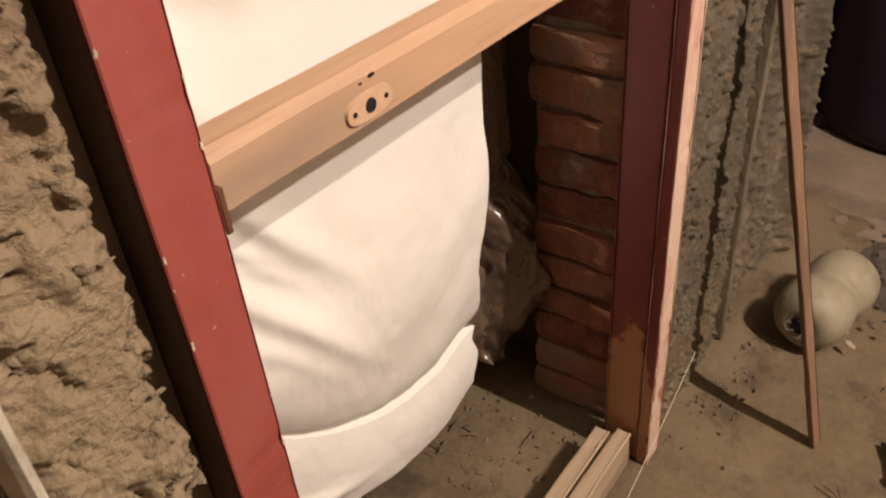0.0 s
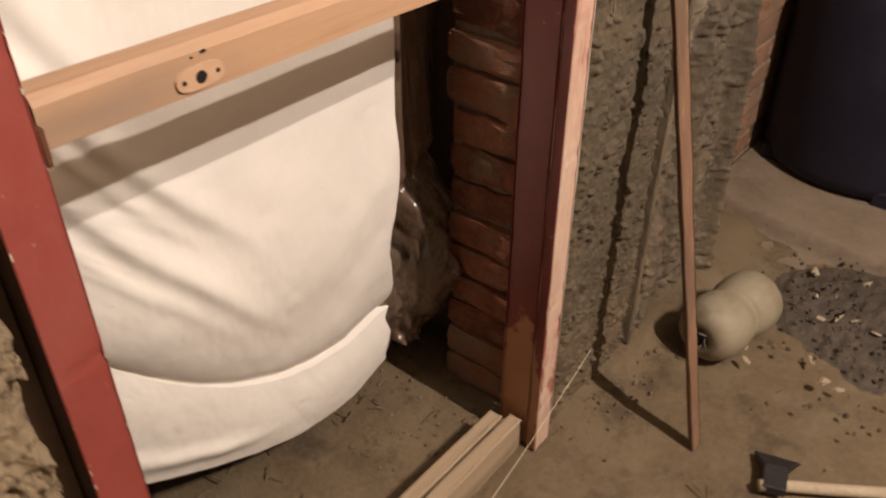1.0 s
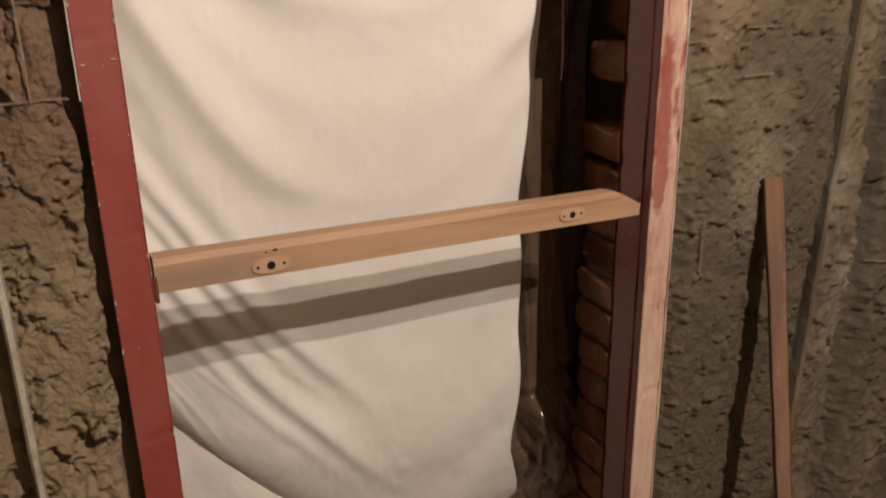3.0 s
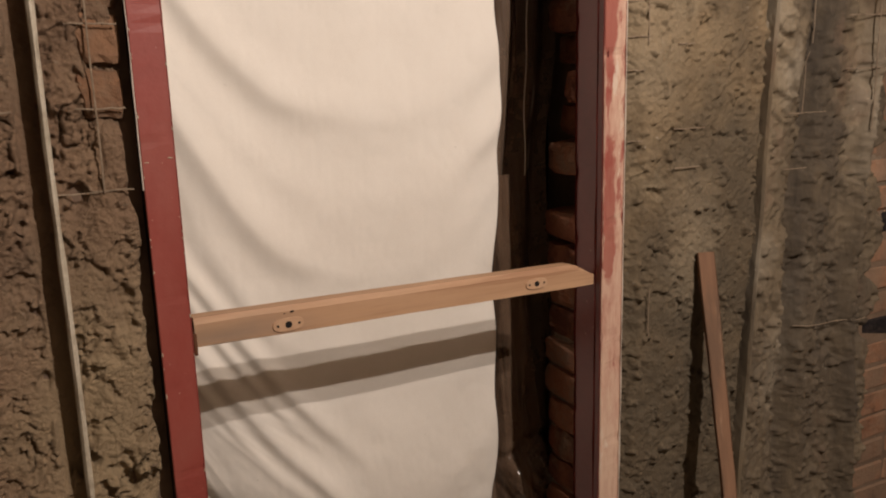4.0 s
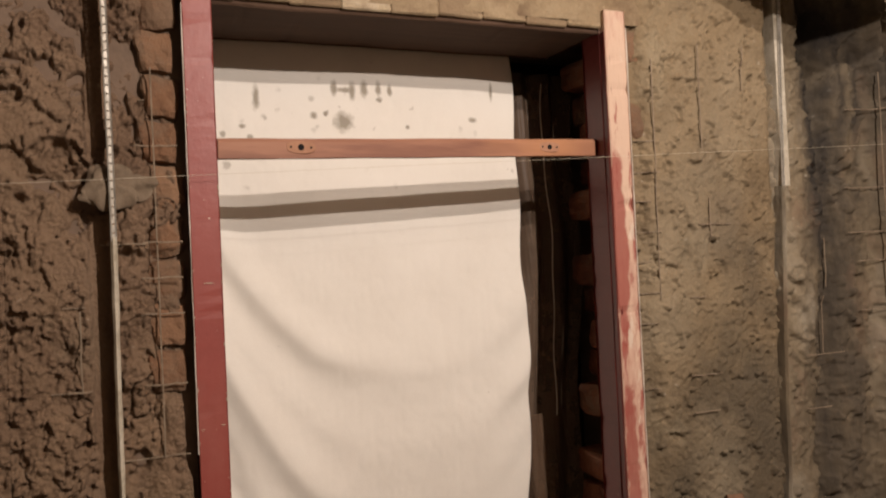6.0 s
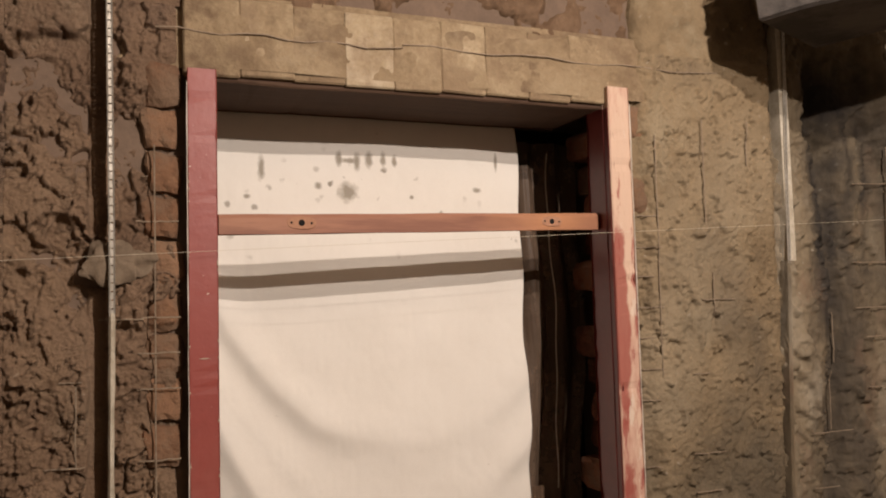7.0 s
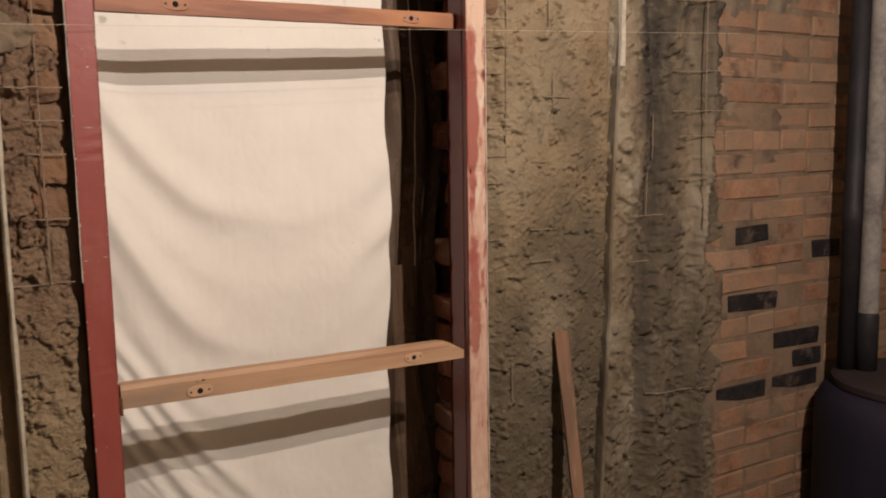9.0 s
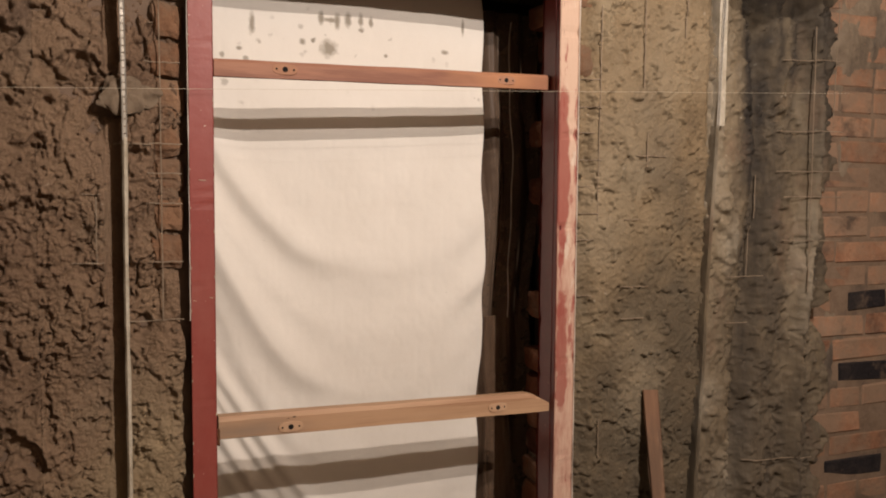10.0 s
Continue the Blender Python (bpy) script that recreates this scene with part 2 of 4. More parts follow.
PALE_BRICK = material("plastered_brick", [(0.135, 0.070, 0.045), (0.255, 0.130, 0.076), (0.330, 0.182, 0.110), (0.320, 0.210, 0.140)], scale=11, fine=90, rough=0.95, bump=0.7, bump2=1.0, each=0.22, spec=0.12)
blotch(PALE_BRICK, (0.225, 0.158, 0.108), 8, 0.40, 0.55, 0.8, (1, 1, 1), 7)
blotch(PALE_BRICK, (0.055, 0.042, 0.034), 6, 0.56, 0.66, 0.8, (1, 1, 1), 13)
# near-black brick that paints the darkness of holes left by missing bricks
HOLE_BRICK = material("hole_dark_brick", [(0.010, 0.009, 0.011), (0.022, 0.019, 0.020), (0.050, 0.040, 0.034)], scale=16, fine=90, rough=0.95, bump=0.9, bump2=0.9, spec=0.1)
blotch(HOLE_BRICK, (0.120, 0.085, 0.062), 14, 0.55, 0.63, 0.7, (1, 1, 1), 3)
ORANGE_BRICK = material("orange_brick", [(0.110, 0.056, 0.033), (0.185, 0.100, 0.057), (0.240, 0.142, 0.085)], scale=16, fine=110, rough=0.95, bump=0.7, bump2=1.0, each=0.3, spec=0.12)
blotch(ORANGE_BRICK, (0.165, 0.108, 0.070), 10, 0.44, 0.56, 0.9, (1, 1, 1), 4)
MORTAR = material("mortar", [(0.105, 0.070, 0.047), (0.185, 0.128, 0.086), (0.235, 0.168, 0.116)], scale=9, fine=120, bump=0.6, bump2=0.8)
blotch(MORTAR, (0.050, 0.038, 0.031), 5, 0.54, 0.66, 0.7, (1, 1, 1), 1)
DIRT = material("dirt_floor", [(0.066, 0.044, 0.025), (0.125, 0.089, 0.051), (0.163, 0.120, 0.070), (0.140, 0.105, 0.066)], scale=4, fine=70, bump=0.7, bump2=0.8)
blotch(DIRT, (0.195, 0.155, 0.100), 5, 0.53, 0.66, 0.6, (1, 1, 1), 2)
blotch(DIRT, (0.048, 0.034, 0.024), 7, 0.53, 0.64, 0.6, (1, 1, 1), 9)
STONE = material("rubble", [(0.072, 0.049, 0.029), (0.150, 0.108, 0.068), (0.240, 0.189, 0.126)], scale=25, fine=150, each=0.0)
ASH = material("ash_and_cinders", [(0.045, 0.035, 0.027), (0.085, 0.067, 0.050), (0.130, 0.105, 0.080)], scale=18, fine=120, bump=0.8, bump2=0.8)
CHIP = material("wood_chip", [(0.338, 0.255, 0.165), (0.465, 0.390, 0.285)], scale=30, fine=120)
RED = material("red_paint", [(0.205, 0.040, 0.031), (0.240, 0.048, 0.037), (0.262, 0.060, 0.046)], scale=6, fine=50, rough=0.45, bump=0.12, bump2=0.15, spec=0.5)
blotch(RED, (0.290, 0.110, 0.085), 5, 0.50, 0.70, 0.45, (1, 1, 0.5), 4)
specks(RED, (0.55, 0.42, 0.34), 60, 0.10, amount=0.85)
DARK_RED = material("dark_red_paint", [(0.085, 0.014, 0.012), (0.125, 0.02, 0.016), (0.16, 0.03, 0.022)], scale=5, fine=50, rough=0.38, bump=0.15, bump2=0.15, spec=0.5)
specks(DARK_RED, (0.30, 0.15, 0.10), 30, 0.10)
stain_or_shade(DARK_RED, (0.30, 0.135, 0.065), (0.81, 0.056, 0.08), (1.0, 0.056, 0.25), edge=0.05, wobble=0.40, scale=34, amount=1.0)
DARK_WOOD = material("dark_unpainted_wood", [(0.030, 0.018, 0.014), (0.065, 0.038, 0.028), (0.09, 0.055, 0.04)], scale=8, fine=90, rough=0.8, stretch=(1, 1, 0.1))
WORN = material("worn_painted_wood", [(0.25, 0.066, 0.050), (0.36, 0.160, 0.120), (0.48, 0.30, 0.225), (0.56, 0.40, 0.30)], scale=7, fine=70, rough=0.7, bump=0.2, bump2=0.4, stretch=(1.5, 1, 0.35), spread=(0.27, 0.52))
blotch(WORN, (0.270, 0.062, 0.048), 9, 0.56, 0.60, 0.8, (1.6, 1, 0.4), 6)
stain_or_shade(WORN, (0.270, 0.062, 0.046), (0.812, 0, 1.62), (0.020, 1, 0.20), edge=0.12, wobble=0.8, scale=16, amount=0.85)
stain_or_shade(WORN, (0.270, 0.070, 0.052), (0.818, 0, 1.18), (0.018, 1, 0.16), edge=0.12, wobble=1.1, scale=20, amount=0.8)
blotch(WORN, (0.60, 0.50, 0.40), 13, 0.60, 0.64, 0.8, (1.5, 1, 0.5), 2)
RAIL = material("planed_rail_wood", [(0.305, 0.172, 0.096), (0.415, 0.258, 0.152), (0.475, 0.312, 0.196)], scale=6, fine=60, rough=0.6, bump=0.06, bump2=0.12, stretch=(0.12, 1, 1.3))
blotch(RAIL, (0.250, 0.125, 0.068), 16, 0.54, 0.60, 0.5, (0.05, 1, 1.6), 2)
blotch(RAIL, (0.570, 0.395, 0.250), 11, 0.55, 0.63, 0.5, (0.06, 1, 1.6), 5)
stain_or_shade(RAIL, (0.215, 0.160, 0.120), (0.05, 0, 1.058), (0.11, 1, 0.016), edge=0.9, wobble=0.7, scale=16, amount=0.7)
RAIL_OLD = material("old_rail_wood", [(0.21, 0.090, 0.060), (0.31, 0.150, 0.095), (0.37, 0.195, 0.125)], scale=8, fine=70, rough=0.65, bump=0.1, bump2=0.15, stretch=(0.12, 1, 1.3))
blotch(RAIL_OLD, (0.165, 0.070, 0.048), 15, 0.52, 0.60, 0.6, (0.06, 1, 1.5), 2)
stain_or_shade(RAIL_OLD, (0.50, 0.24, 0.11), (0.68, 0, 1.832), (0.10, 1, 0.03), edge=0.9, wobble=0.7, scale=16, amount=0.6)
POCKET = material("pale_pocket_wood", [(0.400, 0.240, 0.140), (0.490, 0.325, 0.205)], scale=40, fine=200, rough=0.7)
POCKET_OLD = material("reddish_pocket_wood", [(0.300, 0.145, 0.085), (0.400, 0.215, 0.130)], scale=40, fine=200, rough=0.7)
BLACK = material("dark_hole", [(0.006, 0.005, 0.005), (0.012, 0.01, 0.01)], scale=30, rough=0.9)
RUST = material("rusty_iron", [(0.05, 0.022, 0.014), (0.12, 0.05, 0.025), (0.16, 0.08, 0.04)], scale=60, fine=200, rough=0.8, metal=0.3)
CLOTH = material("cotton_sheet", [(0.71, 0.665, 0.595), (0.77, 0.73, 0.66), (0.81, 0.775, 0.71)], scale=3, fine=420, rough=0.95, bump=0.05, bump2=0.06, spec=0.05)
specks(CLOTH, (0.20, 0.165, 0.12), 24, 0.22, amount=0.8, low=1.66)
specks(CLOTH, (0.30, 0.27, 0.20), 14, 0.05, amount=0.6)
for sx0, sz0, rx0, rz0 in ((0.285, 1.985, 0.006, 0.016), (0.305, 1.982, 0.016, 0.005), (0.325, 1.980, 0.006, 0.018), (0.352, 1.986, 0.007, 0.015), (0.385, 1.988, 0.006, 0.013), (0.41, 1.984, 0.005, 0.012), (0.305, 1.915, 0.018, 0.018),
                          (0.24, 1.925, 0.007, 0.006), (0.61, 1.925, 0.009, 0.005), (0.45, 1.905, 0.004, 0.004), (0.12, 1.96, 0.006, 0.02), (0.66, 1.99, 0.004, 0.02), (0.52, 1.87, 0.004, 0.006), (0.09, 1.90, 0.006, 0.004)):
    stain_or_shade(CLOTH, (0.20, 0.165, 0.115), (sx0, 0.26, sz0), (rx0, 1, rz0), edge=0.5, wobble=0.8, scale=70, amount=0.75)
FILM = material("brown_plastic_film", [(0.120, 0.074, 0.047), (0.175, 0.112, 0.073), (0.225, 0.152, 0.103)], scale=5, fine=40, rough=0.20, bump=0.35, bump2=0.10, transmit=0.0, spec=0.6)
FILM.node_tree.nodes["Principled BSDF"].inputs["Alpha"].default_value = 0.66
FILM_DULL = material("dull_brown_film", [(0.120, 0.078, 0.052), (0.170, 0.116, 0.080), (0.215, 0.152, 0.108)], scale=5, fine=40, rough=0.5, bump=0.3, bump2=0.10, spec=0.3)
FILM_DULL.node_tree.nodes["Principled BSDF"].inputs["Alpha"].default_value = 0.7
ZINC = material("galvanised_bead", [(0.270, 0.240, 0.195), (0.430, 0.400, 0.345), (0.640, 0.615, 0.570)], scale=14, fine=120, rough=0.42, metal=0.7, bump=0.1)
ZINC_OLD = material("mortar_smeared_bead", [(0.250, 0.206, 0.144), (0.450, 0.400, 0.312), (0.650, 0.600, 0.500)], scale=16, fine=120, rough=0.7, metal=0.1, bump=0.2)
WIRE = material("mesh_wire", [(0.17, 0.12, 0.080), (0.36, 0.29, 0.21)], scale=40, rough=0.7, metal=0.4)
DAB = material("plaster_dab", [(0.34, 0.29, 0.205), (0.46, 0.405, 0.30), (0.55, 0.50, 0.39)], scale=25, fine=120, bump=0.5, bump2=0.4)
DABMUD = material("mud_dab", [(0.105, 0.075, 0.050), (0.165, 0.122, 0.082), (0.220, 0.170, 0.118)], scale=25, fine=120, bump=0.5, bump2=0.4)
LATH = material("old_lath_wood", [(0.130, 0.068, 0.040), (0.205, 0.115, 0.068), (0.255, 0.155, 0.096)], scale=8, fine=90, rough=0.8, bump=0.2, bump2=0.4, stretch=(1, 1, 0.08))
blotch(LATH, (0.110, 0.070, 0.046), 9, 0.50, 0.60, 0.7, (1.5, 1.5, 0.3), 4)
blotch(LATH, (0.330, 0.215, 0.135), 12, 0.58, 0.64, 0.7, (1.5, 1.5, 0.2), 8)
SILL = material("weathered_sill_wood", [(0.19, 0.13, 0.080), (0.33, 0.245, 0.158), (0.44, 0.345, 0.235)], scale=8, fine=80, rough=0.8, bump=0.15, bump2=0.4, stretch=(0.08, 1.5, 1.5))
blotch(SILL, (0.14, 0.098, 0.064), 9, 0.55, 0.64, 0.8, (0.15, 1.4, 1.4), 3)
STRING = material("nylon_string", [(0.50, 0.44, 0.32), (0.6, 0.54, 0.42)], scale=40, rough=0.6)
# pale putty on the jambs, and the painted glint on the film edge
PUTTY_AND_GLINT = material("putty_and_glint", [(0.50, 0.44, 0.37), (0.66, 0.60, 0.53)], scale=30, fine=120, rough=0.8)
CREAM = material("cream_plastic", [(0.185, 0.152, 0.098), (0.265, 0.224, 0.152), (0.305, 0.265, 0.190)], scale=12, fine=60, rough=0.6, bump=0.1, bump2=0.2)
blotch(CREAM, (0.120, 0.092, 0.060), 8, 0.54, 0.68, 0.75, (1, 1, 1), 3)
STEEL = material("dark_boiler_steel", [(0.009, 0.008, 0.018), (0.014, 0.012, 0.024), (0.022, 0.018, 0.028)], scale=6, fine=50, rough=0.7, metal=0.1, bump=0.1)
RIM = material("sooty_rim", [(0.018, 0.012, 0.014), (0.036, 0.022, 0.020)], scale=10, fine=60, rough=0.8)
FLUE = material("black_flue_steel", [(0.012, 0.011, 0.013), (0.03, 0.027, 0.03)], scale=10, fine=60, rough=0.6, metal=0.2)
ASBESTOS = material("grey_cement_pipe", [(0.06, 0.055, 0.055), (0.22, 0.20, 0.18), (0.32, 0.30, 0.26)], scale=7, fine=60, rough=0.85, bump=0.1)
SMEAR = material("smeared_render", [(0.085, 0.062, 0.042), (0.165, 0.125, 0.086), (0.215, 0.168, 0.118), (0.190, 0.135, 0.092)], scale=7, fine=90, bump=0.5, bump2=0.9)
blotch(SMEAR, (0.050, 0.040, 0.034), 4, 0.50, 0.64, 0.75, (1.6, 1, 0.7), 5)
CEMENT = material("rough_cement", [(0.12, 0.09, 0.06), (0.19, 0.145, 0.10), (0.24, 0.19, 0.14)], scale=6, fine=70, bump=0.4, bump2=0.5)
BEAM = material("grey_beam_board", [(0.060, 0.053, 0.048), (0.112, 0.100, 0.090), (0.150, 0.134, 0.120)], scale=6, fine=60, rough=0.9, bump=0.5, bump2=0.6, stretch=(1, 0.4, 1))
blotch(BEAM, (0.045, 0.040, 0.037), 6, 0.48, 0.60, 0.8, (1, 1, 1), 3)
# tone of the unseen walls and ceiling, set for bounced light
PLAIN = material("unseen_wall_plaster", [(0.150, 0.118, 0.088), (0.195, 0.158, 0.122)], scale=3, fine=40)
AXE = material("axe_iron", [(0.035, 0.032, 0.034), (0.08, 0.072, 0.07)], scale=20, fine=90, rough=0.5, metal=0.7)

# ---- shapes ----
TABLE = np.random.RandomState(7).rand(256, 256)


def value_noise(x, y):
    xi, yi = np.floor(x).astype(int), np.floor(y).astype(int)
    fx, fy = x - xi, y - yi
    fx, fy = fx * fx * (3 - 2 * fx), fy * fy * (3 - 2 * fy)
    a, b = TABLE[xi % 256, yi % 256], TABLE[(xi + 1) % 256, yi % 256]
    c, d = TABLE[xi % 256, (yi + 1) % 256], TABLE[(xi + 1) % 256, (yi + 1) % 256]
    return (a * (1 - fx) + b * fx) * (1 - fy) + (c * (1 - fx) + d * fx) * fy


def fbm(x, y, octaves=5, gain=0.5, ridged=False):
    total, weight, norm = 0.0, 1.0, 0.0
    for k in range(octaves):
        v = value_noise(x * 2 ** k + 31.7 * k, y * 2 ** k + 17.3 * k)
        total = total + weight * ((1 - np.abs(2 * v - 1)) if ridged else v)
        norm, weight = norm + weight, weight * gain
    return total / norm


def part(name, bm, mat, parent=None, label="", smooth=False):
    """Links a bmesh as one mesh object under a thing or a part."""
    data = bpy.data.meshes.new(name)
    bm.to_mesh(data)
    bm.free()
    data.materials.append(mat)
    if smooth:
        data.polygons.foreach_set("use_smooth", [True] * len(data.polygons))
    ob = new(name, data)
    ob.parent = parent
    return tagged(ob, label)


def sheet(name, points, mat, parent=None, label="", smooth=True):
    """A mesh over a rows x columns x 3 array of places."""
    r, c, _ = points.shape
    k = np.arange(r * c).reshape(r, c)
    faces = np.stack((k[:-1, :-1], k[:-1, 1:], k[1:, 1:], k[1:, :-1]), -1).reshape(-1, 4)
    data = bpy.data.meshes.new(name)
    data.from_pydata(points.reshape(-1, 3).tolist(), [], faces.tolist())
    data.materials.append(mat)
    if smooth:
        data.polygons.foreach_set("use_smooth", [True] * len(data.polygons))
    ob = new(name, data)
    ob.parent = parent
    return tagged(ob, label)


def box(bm, lo, hi, bevel=0.0, m=None, segments=1, wear=0.0, seed=0):
    got = bmesh.ops.create_cube(bm, size=1.0)
    size, mid = Vector(hi) - Vector(lo), (Vector(hi) + Vector(lo)) / 2
    verts = got["verts"]
    for v in verts:
        v.co = Vector((v.co.x * size.x, v.co.y * size.y, v.co.z * size.z)) + mid
    if bevel:
        edges = {e for v in verts for e in v.link_edges}
        verts = list({v for f in bmesh.ops.bevel(bm, geom=list(edges), offset=bevel, segments=segments, affect="EDGES", profile=0.6)["faces"] for v in f.verts} | {v for v in verts if v.is_valid})
    if wear:
        for v in verts:
            v.co += noise.noise_vector(v.co * 23 + Vector((seed, 0, 0))) * wear
    if m is not None:
        bmesh.ops.transform(bm, matrix=m, verts=verts)
    return verts


def plank(lo, hi, cuts=24, bevel=0.003, wear=0.0015, axis=2, seed=0, chips=0.0):
    """A board cut across many times along its length, so that its edges wander and chip."""
    bm = bmesh.new()
    lo, hi = Vector(lo), Vector(hi)
    a, b = [i for i in range(3) if i != axis]
    rings = []
    for k in range(cuts + 1):
        t = lo[axis] + (hi[axis] - lo[axis]) * k / cuts
        ring = []
        for sa, sb in ((0, 0), (1, 0), (1, 1), (0, 1)):
            for ea, eb in (((1, 0), (0, 1)) if (sa + sb) % 2 == 0 else ((0, 1), (1, 0))):
                p = Vector((0, 0, 0))
                p[axis] = t
                off = bevel * (1 + chips * max(0, noise.noise(Vector((t * 70, sa * 7 + sb * 3, seed))) - 0.25))
                p[a] = (hi[a] if sa else lo[a]) + (off if ea else 0) * (-1 if sa else 1)
                p[b] = (hi[b] if sb else lo[b]) + (off if eb else 0) * (-1 if sb else 1)
                p += noise.noise_vector(Vector((t * 9 + sa, sb * 5, seed * 3.1))) * wear
                ring.append(bm.verts.new(p))
        rings.append(ring)
    for r0, r1 in zip(rings, rings[1:]):
        for i in range(8):
            bm.faces.new((r0[i], r0[(i + 1) % 8], r1[(i + 1) % 8], r1[i]))
    bm.faces.new(rings[0][::-1]), bm.faces.new(rings[-1])
    bmesh.ops.recalc_face_normals(bm, faces=bm.faces)
    return bm


def tube(bm, pts, radius, sides=6):
    """A thin round bar along a line of places."""
    rings = []
    pts = [Vector(p) for p in pts]
    for i, p in enumerate(pts):
        way = (pts[min(i + 1, len(pts) - 1)] - pts[max(i - 1, 0)]).normalized()
        side = way.cross(Vector((0.3, 0.5, 0.81))).normalized()
        up = way.cross(side)
        rings.append([bm.verts.new(p + radius * (math.cos(2 * math.pi * k / sides) * side + math.sin(2 * math.pi * k / sides) * up)) for k in range(sides)])
    for r0, r1 in zip(rings, rings[1:]):
        for k in range(sides):
            bm.faces.new((r0[k], r0[(k + 1) % sides], r1[(k + 1) % sides], r1[k]))
    bm.faces.new(rings[0][::-1]), bm.faces.new(rings[-1])


def lathe(bm, profile, sides=32, m=None):
    """Turns a profile of (radius, height) round z."""
    rings = [[bm.verts.new((r * math.cos(2 * math.pi * k / sides), r * math.sin(2 * math.pi * k / sides), h)) for k in range(sides)] for r, h in profile]
    for r0, r1 in zip(rings, rings[1:]):
        for k in range(sides):
            bm.faces.new((r0[k], r0[(k + 1) % sides], r1[(k + 1) % sides], r1[k]))
    if profile[0][0] > 0.001:
        bm.faces.new(rings[0][::-1])
    if profile[-1][0] > 0.001:
        bm.faces.new(rings[-1])
    if m is not None:
        bmesh.ops.transform(bm, matrix=m, verts=[v for r in rings for v in r])


def lump(bm, at, size, seed, rough=0.35, detail=1, flat=1.0):
    got = bmesh.ops.create_icosphere(bm, subdivisions=detail, radius=1.0)
    for v in got["verts"]:
        k = 1 + rough * noise.noise(v.co * 1.3 + Vector((seed * 7.7, seed, 0)))
        v.co = Vector((v.co.x * size[0] * k, v.co.y * size[1] * k, v.co.z * size[2] * k * flat)) + Vector(at)


def empty(name, at=(0, 0, 0), label="", category="", group="", kind=""):
    ob = new(name)
    ob.location = at
    ob.empty_display_size = 0.05
    return tagged(ob, label, category, group, kind)


def smoothstep(a, b, x):
    t = np.clip((x - a) / (b - a), 0, 1)
    return t * t * (3 - 2 * t)


# ---- ground ----
gx, gy = np.meshgrid(np.linspace(-2.2, 3.0, 300), np.linspace(-3.4, 1.3, 270))
gz = 0.018 * (fbm(gx * 3, gy * 3, 5) - 0.5) + 0.008 * (fbm(gx * 14 + 9, gy * 14, 4) - 0.5)
gz += 0.03 * smoothstep(-0.10, 0.03, gy) * smoothstep(0.86, 0.95, gx) * fbm(gx * 9, gy * 9, 4)
ground = tagged(sheet("floor", np.stack((gx, gy, gz - 0.004), -1), DIRT), "uneven trodden brown dirt floor", "floor", kind="structure")

# ---- the wall with its opening ----
wall = tagged(new("wall_north", None), "rough masonry wall with crumbling mud plaster round the opening", "wall", kind="structure")
bm = bmesh.new()
box(bm, (-2.2, 0.045, -0.05), (-0.0475, 0.45, 2.95))
box(bm, (0.985, 0.105, -0.05), (1.715, 0.45, 2.95))
box(bm, (1.715, 0.19, -0.05), (3.0, 0.45, 2.95))
box(bm, (-0.0475, 0.045, 2.115), (0.985, 0.45, 2.95))
part("masonry_core", bm, CORE, wall)


def plaster(x0, x1, z0, z1, step, face, mat, deep=0.05, ragged=(0.006, 0.006)):
    """A coat of plaster facing the room, with ragged upright edges that turn back to the masonry."""
    xs, zs = np.arange(x0, x1 + step / 2, step), np.arange(z0, z1 + step / 2, step)
    x, z = np.meshgrid(xs, zs)
    u = (x - x0) / (x1 - x0)
    wob0 = ragged[0] * 2 * (fbm(z * 14 + 3, z * 0 + x0 * 9, 4) - 0.5)
    wob1 = ragged[1] * 2 * (fbm(z * 14 + 8, z * 0 + x1 * 9, 4) - 0.5)
    x = x + wob0 * (1 - smoothstep(0, 0.1, u)) + wob1 * smoothstep(0.9, 1, u)
    y = face(x, z)
    rim = np.minimum((x - x.min(1, keepdims=True)) if ragged[0] else 1.0, (x.max(1, keepdims=True) - x) if ragged[1] else 1.0)
    y = y + 0.010 * (1 - smoothstep(0, 0.012, rim)) * fbm(z * 30, x * 30, 3)
    pts = np.stack((x, y, z), -1)
    back0, back1 = pts[:, :1].copy(), pts[:, -1:].copy()
    back0[..., 1], back1[..., 1] = back0[..., 1] + deep, back1[..., 1] + deep
    return sheet("plaster", np.concatenate((back0, pts, back1), 1), mat, wall)


def pits(x, z, size, depth, seed, amount=0.62, sharp=0.07):
    n = fbm(x * size + seed, z * size * 0.8 + seed * 2.3, 4, 0.55)
    return depth * smoothstep(amount, amount + sharp, n)


def crumbs(x, z, size, height, seed, amount=0.66):
    n = fbm(x * size + seed, z * size + seed * 1.7, 3, 0.5)
    return height * smoothstep(amount, amount + 0.10, n)


def cracks(x, z, size, depth, seed, width=0.05):
    n = fbm(x * size + seed, z * size * 0.7 + seed, 4, 0.5)
    gate = smoothstep(0.48, 0.6, fbm(x * 7 + seed * 3, z * 6, 3))
    return depth * gate * (1 - smoothstep(0, width, np.abs(n - 0.5)))


def ledges(n, steps, sharp=0.55):
    """Turns a smooth height into broken steps, as where clods have come away."""
    k = n * steps
    f = k - np.floor(k)
    return (np.floor(k) + smoothstep(sharp, 1.0, f)) / steps


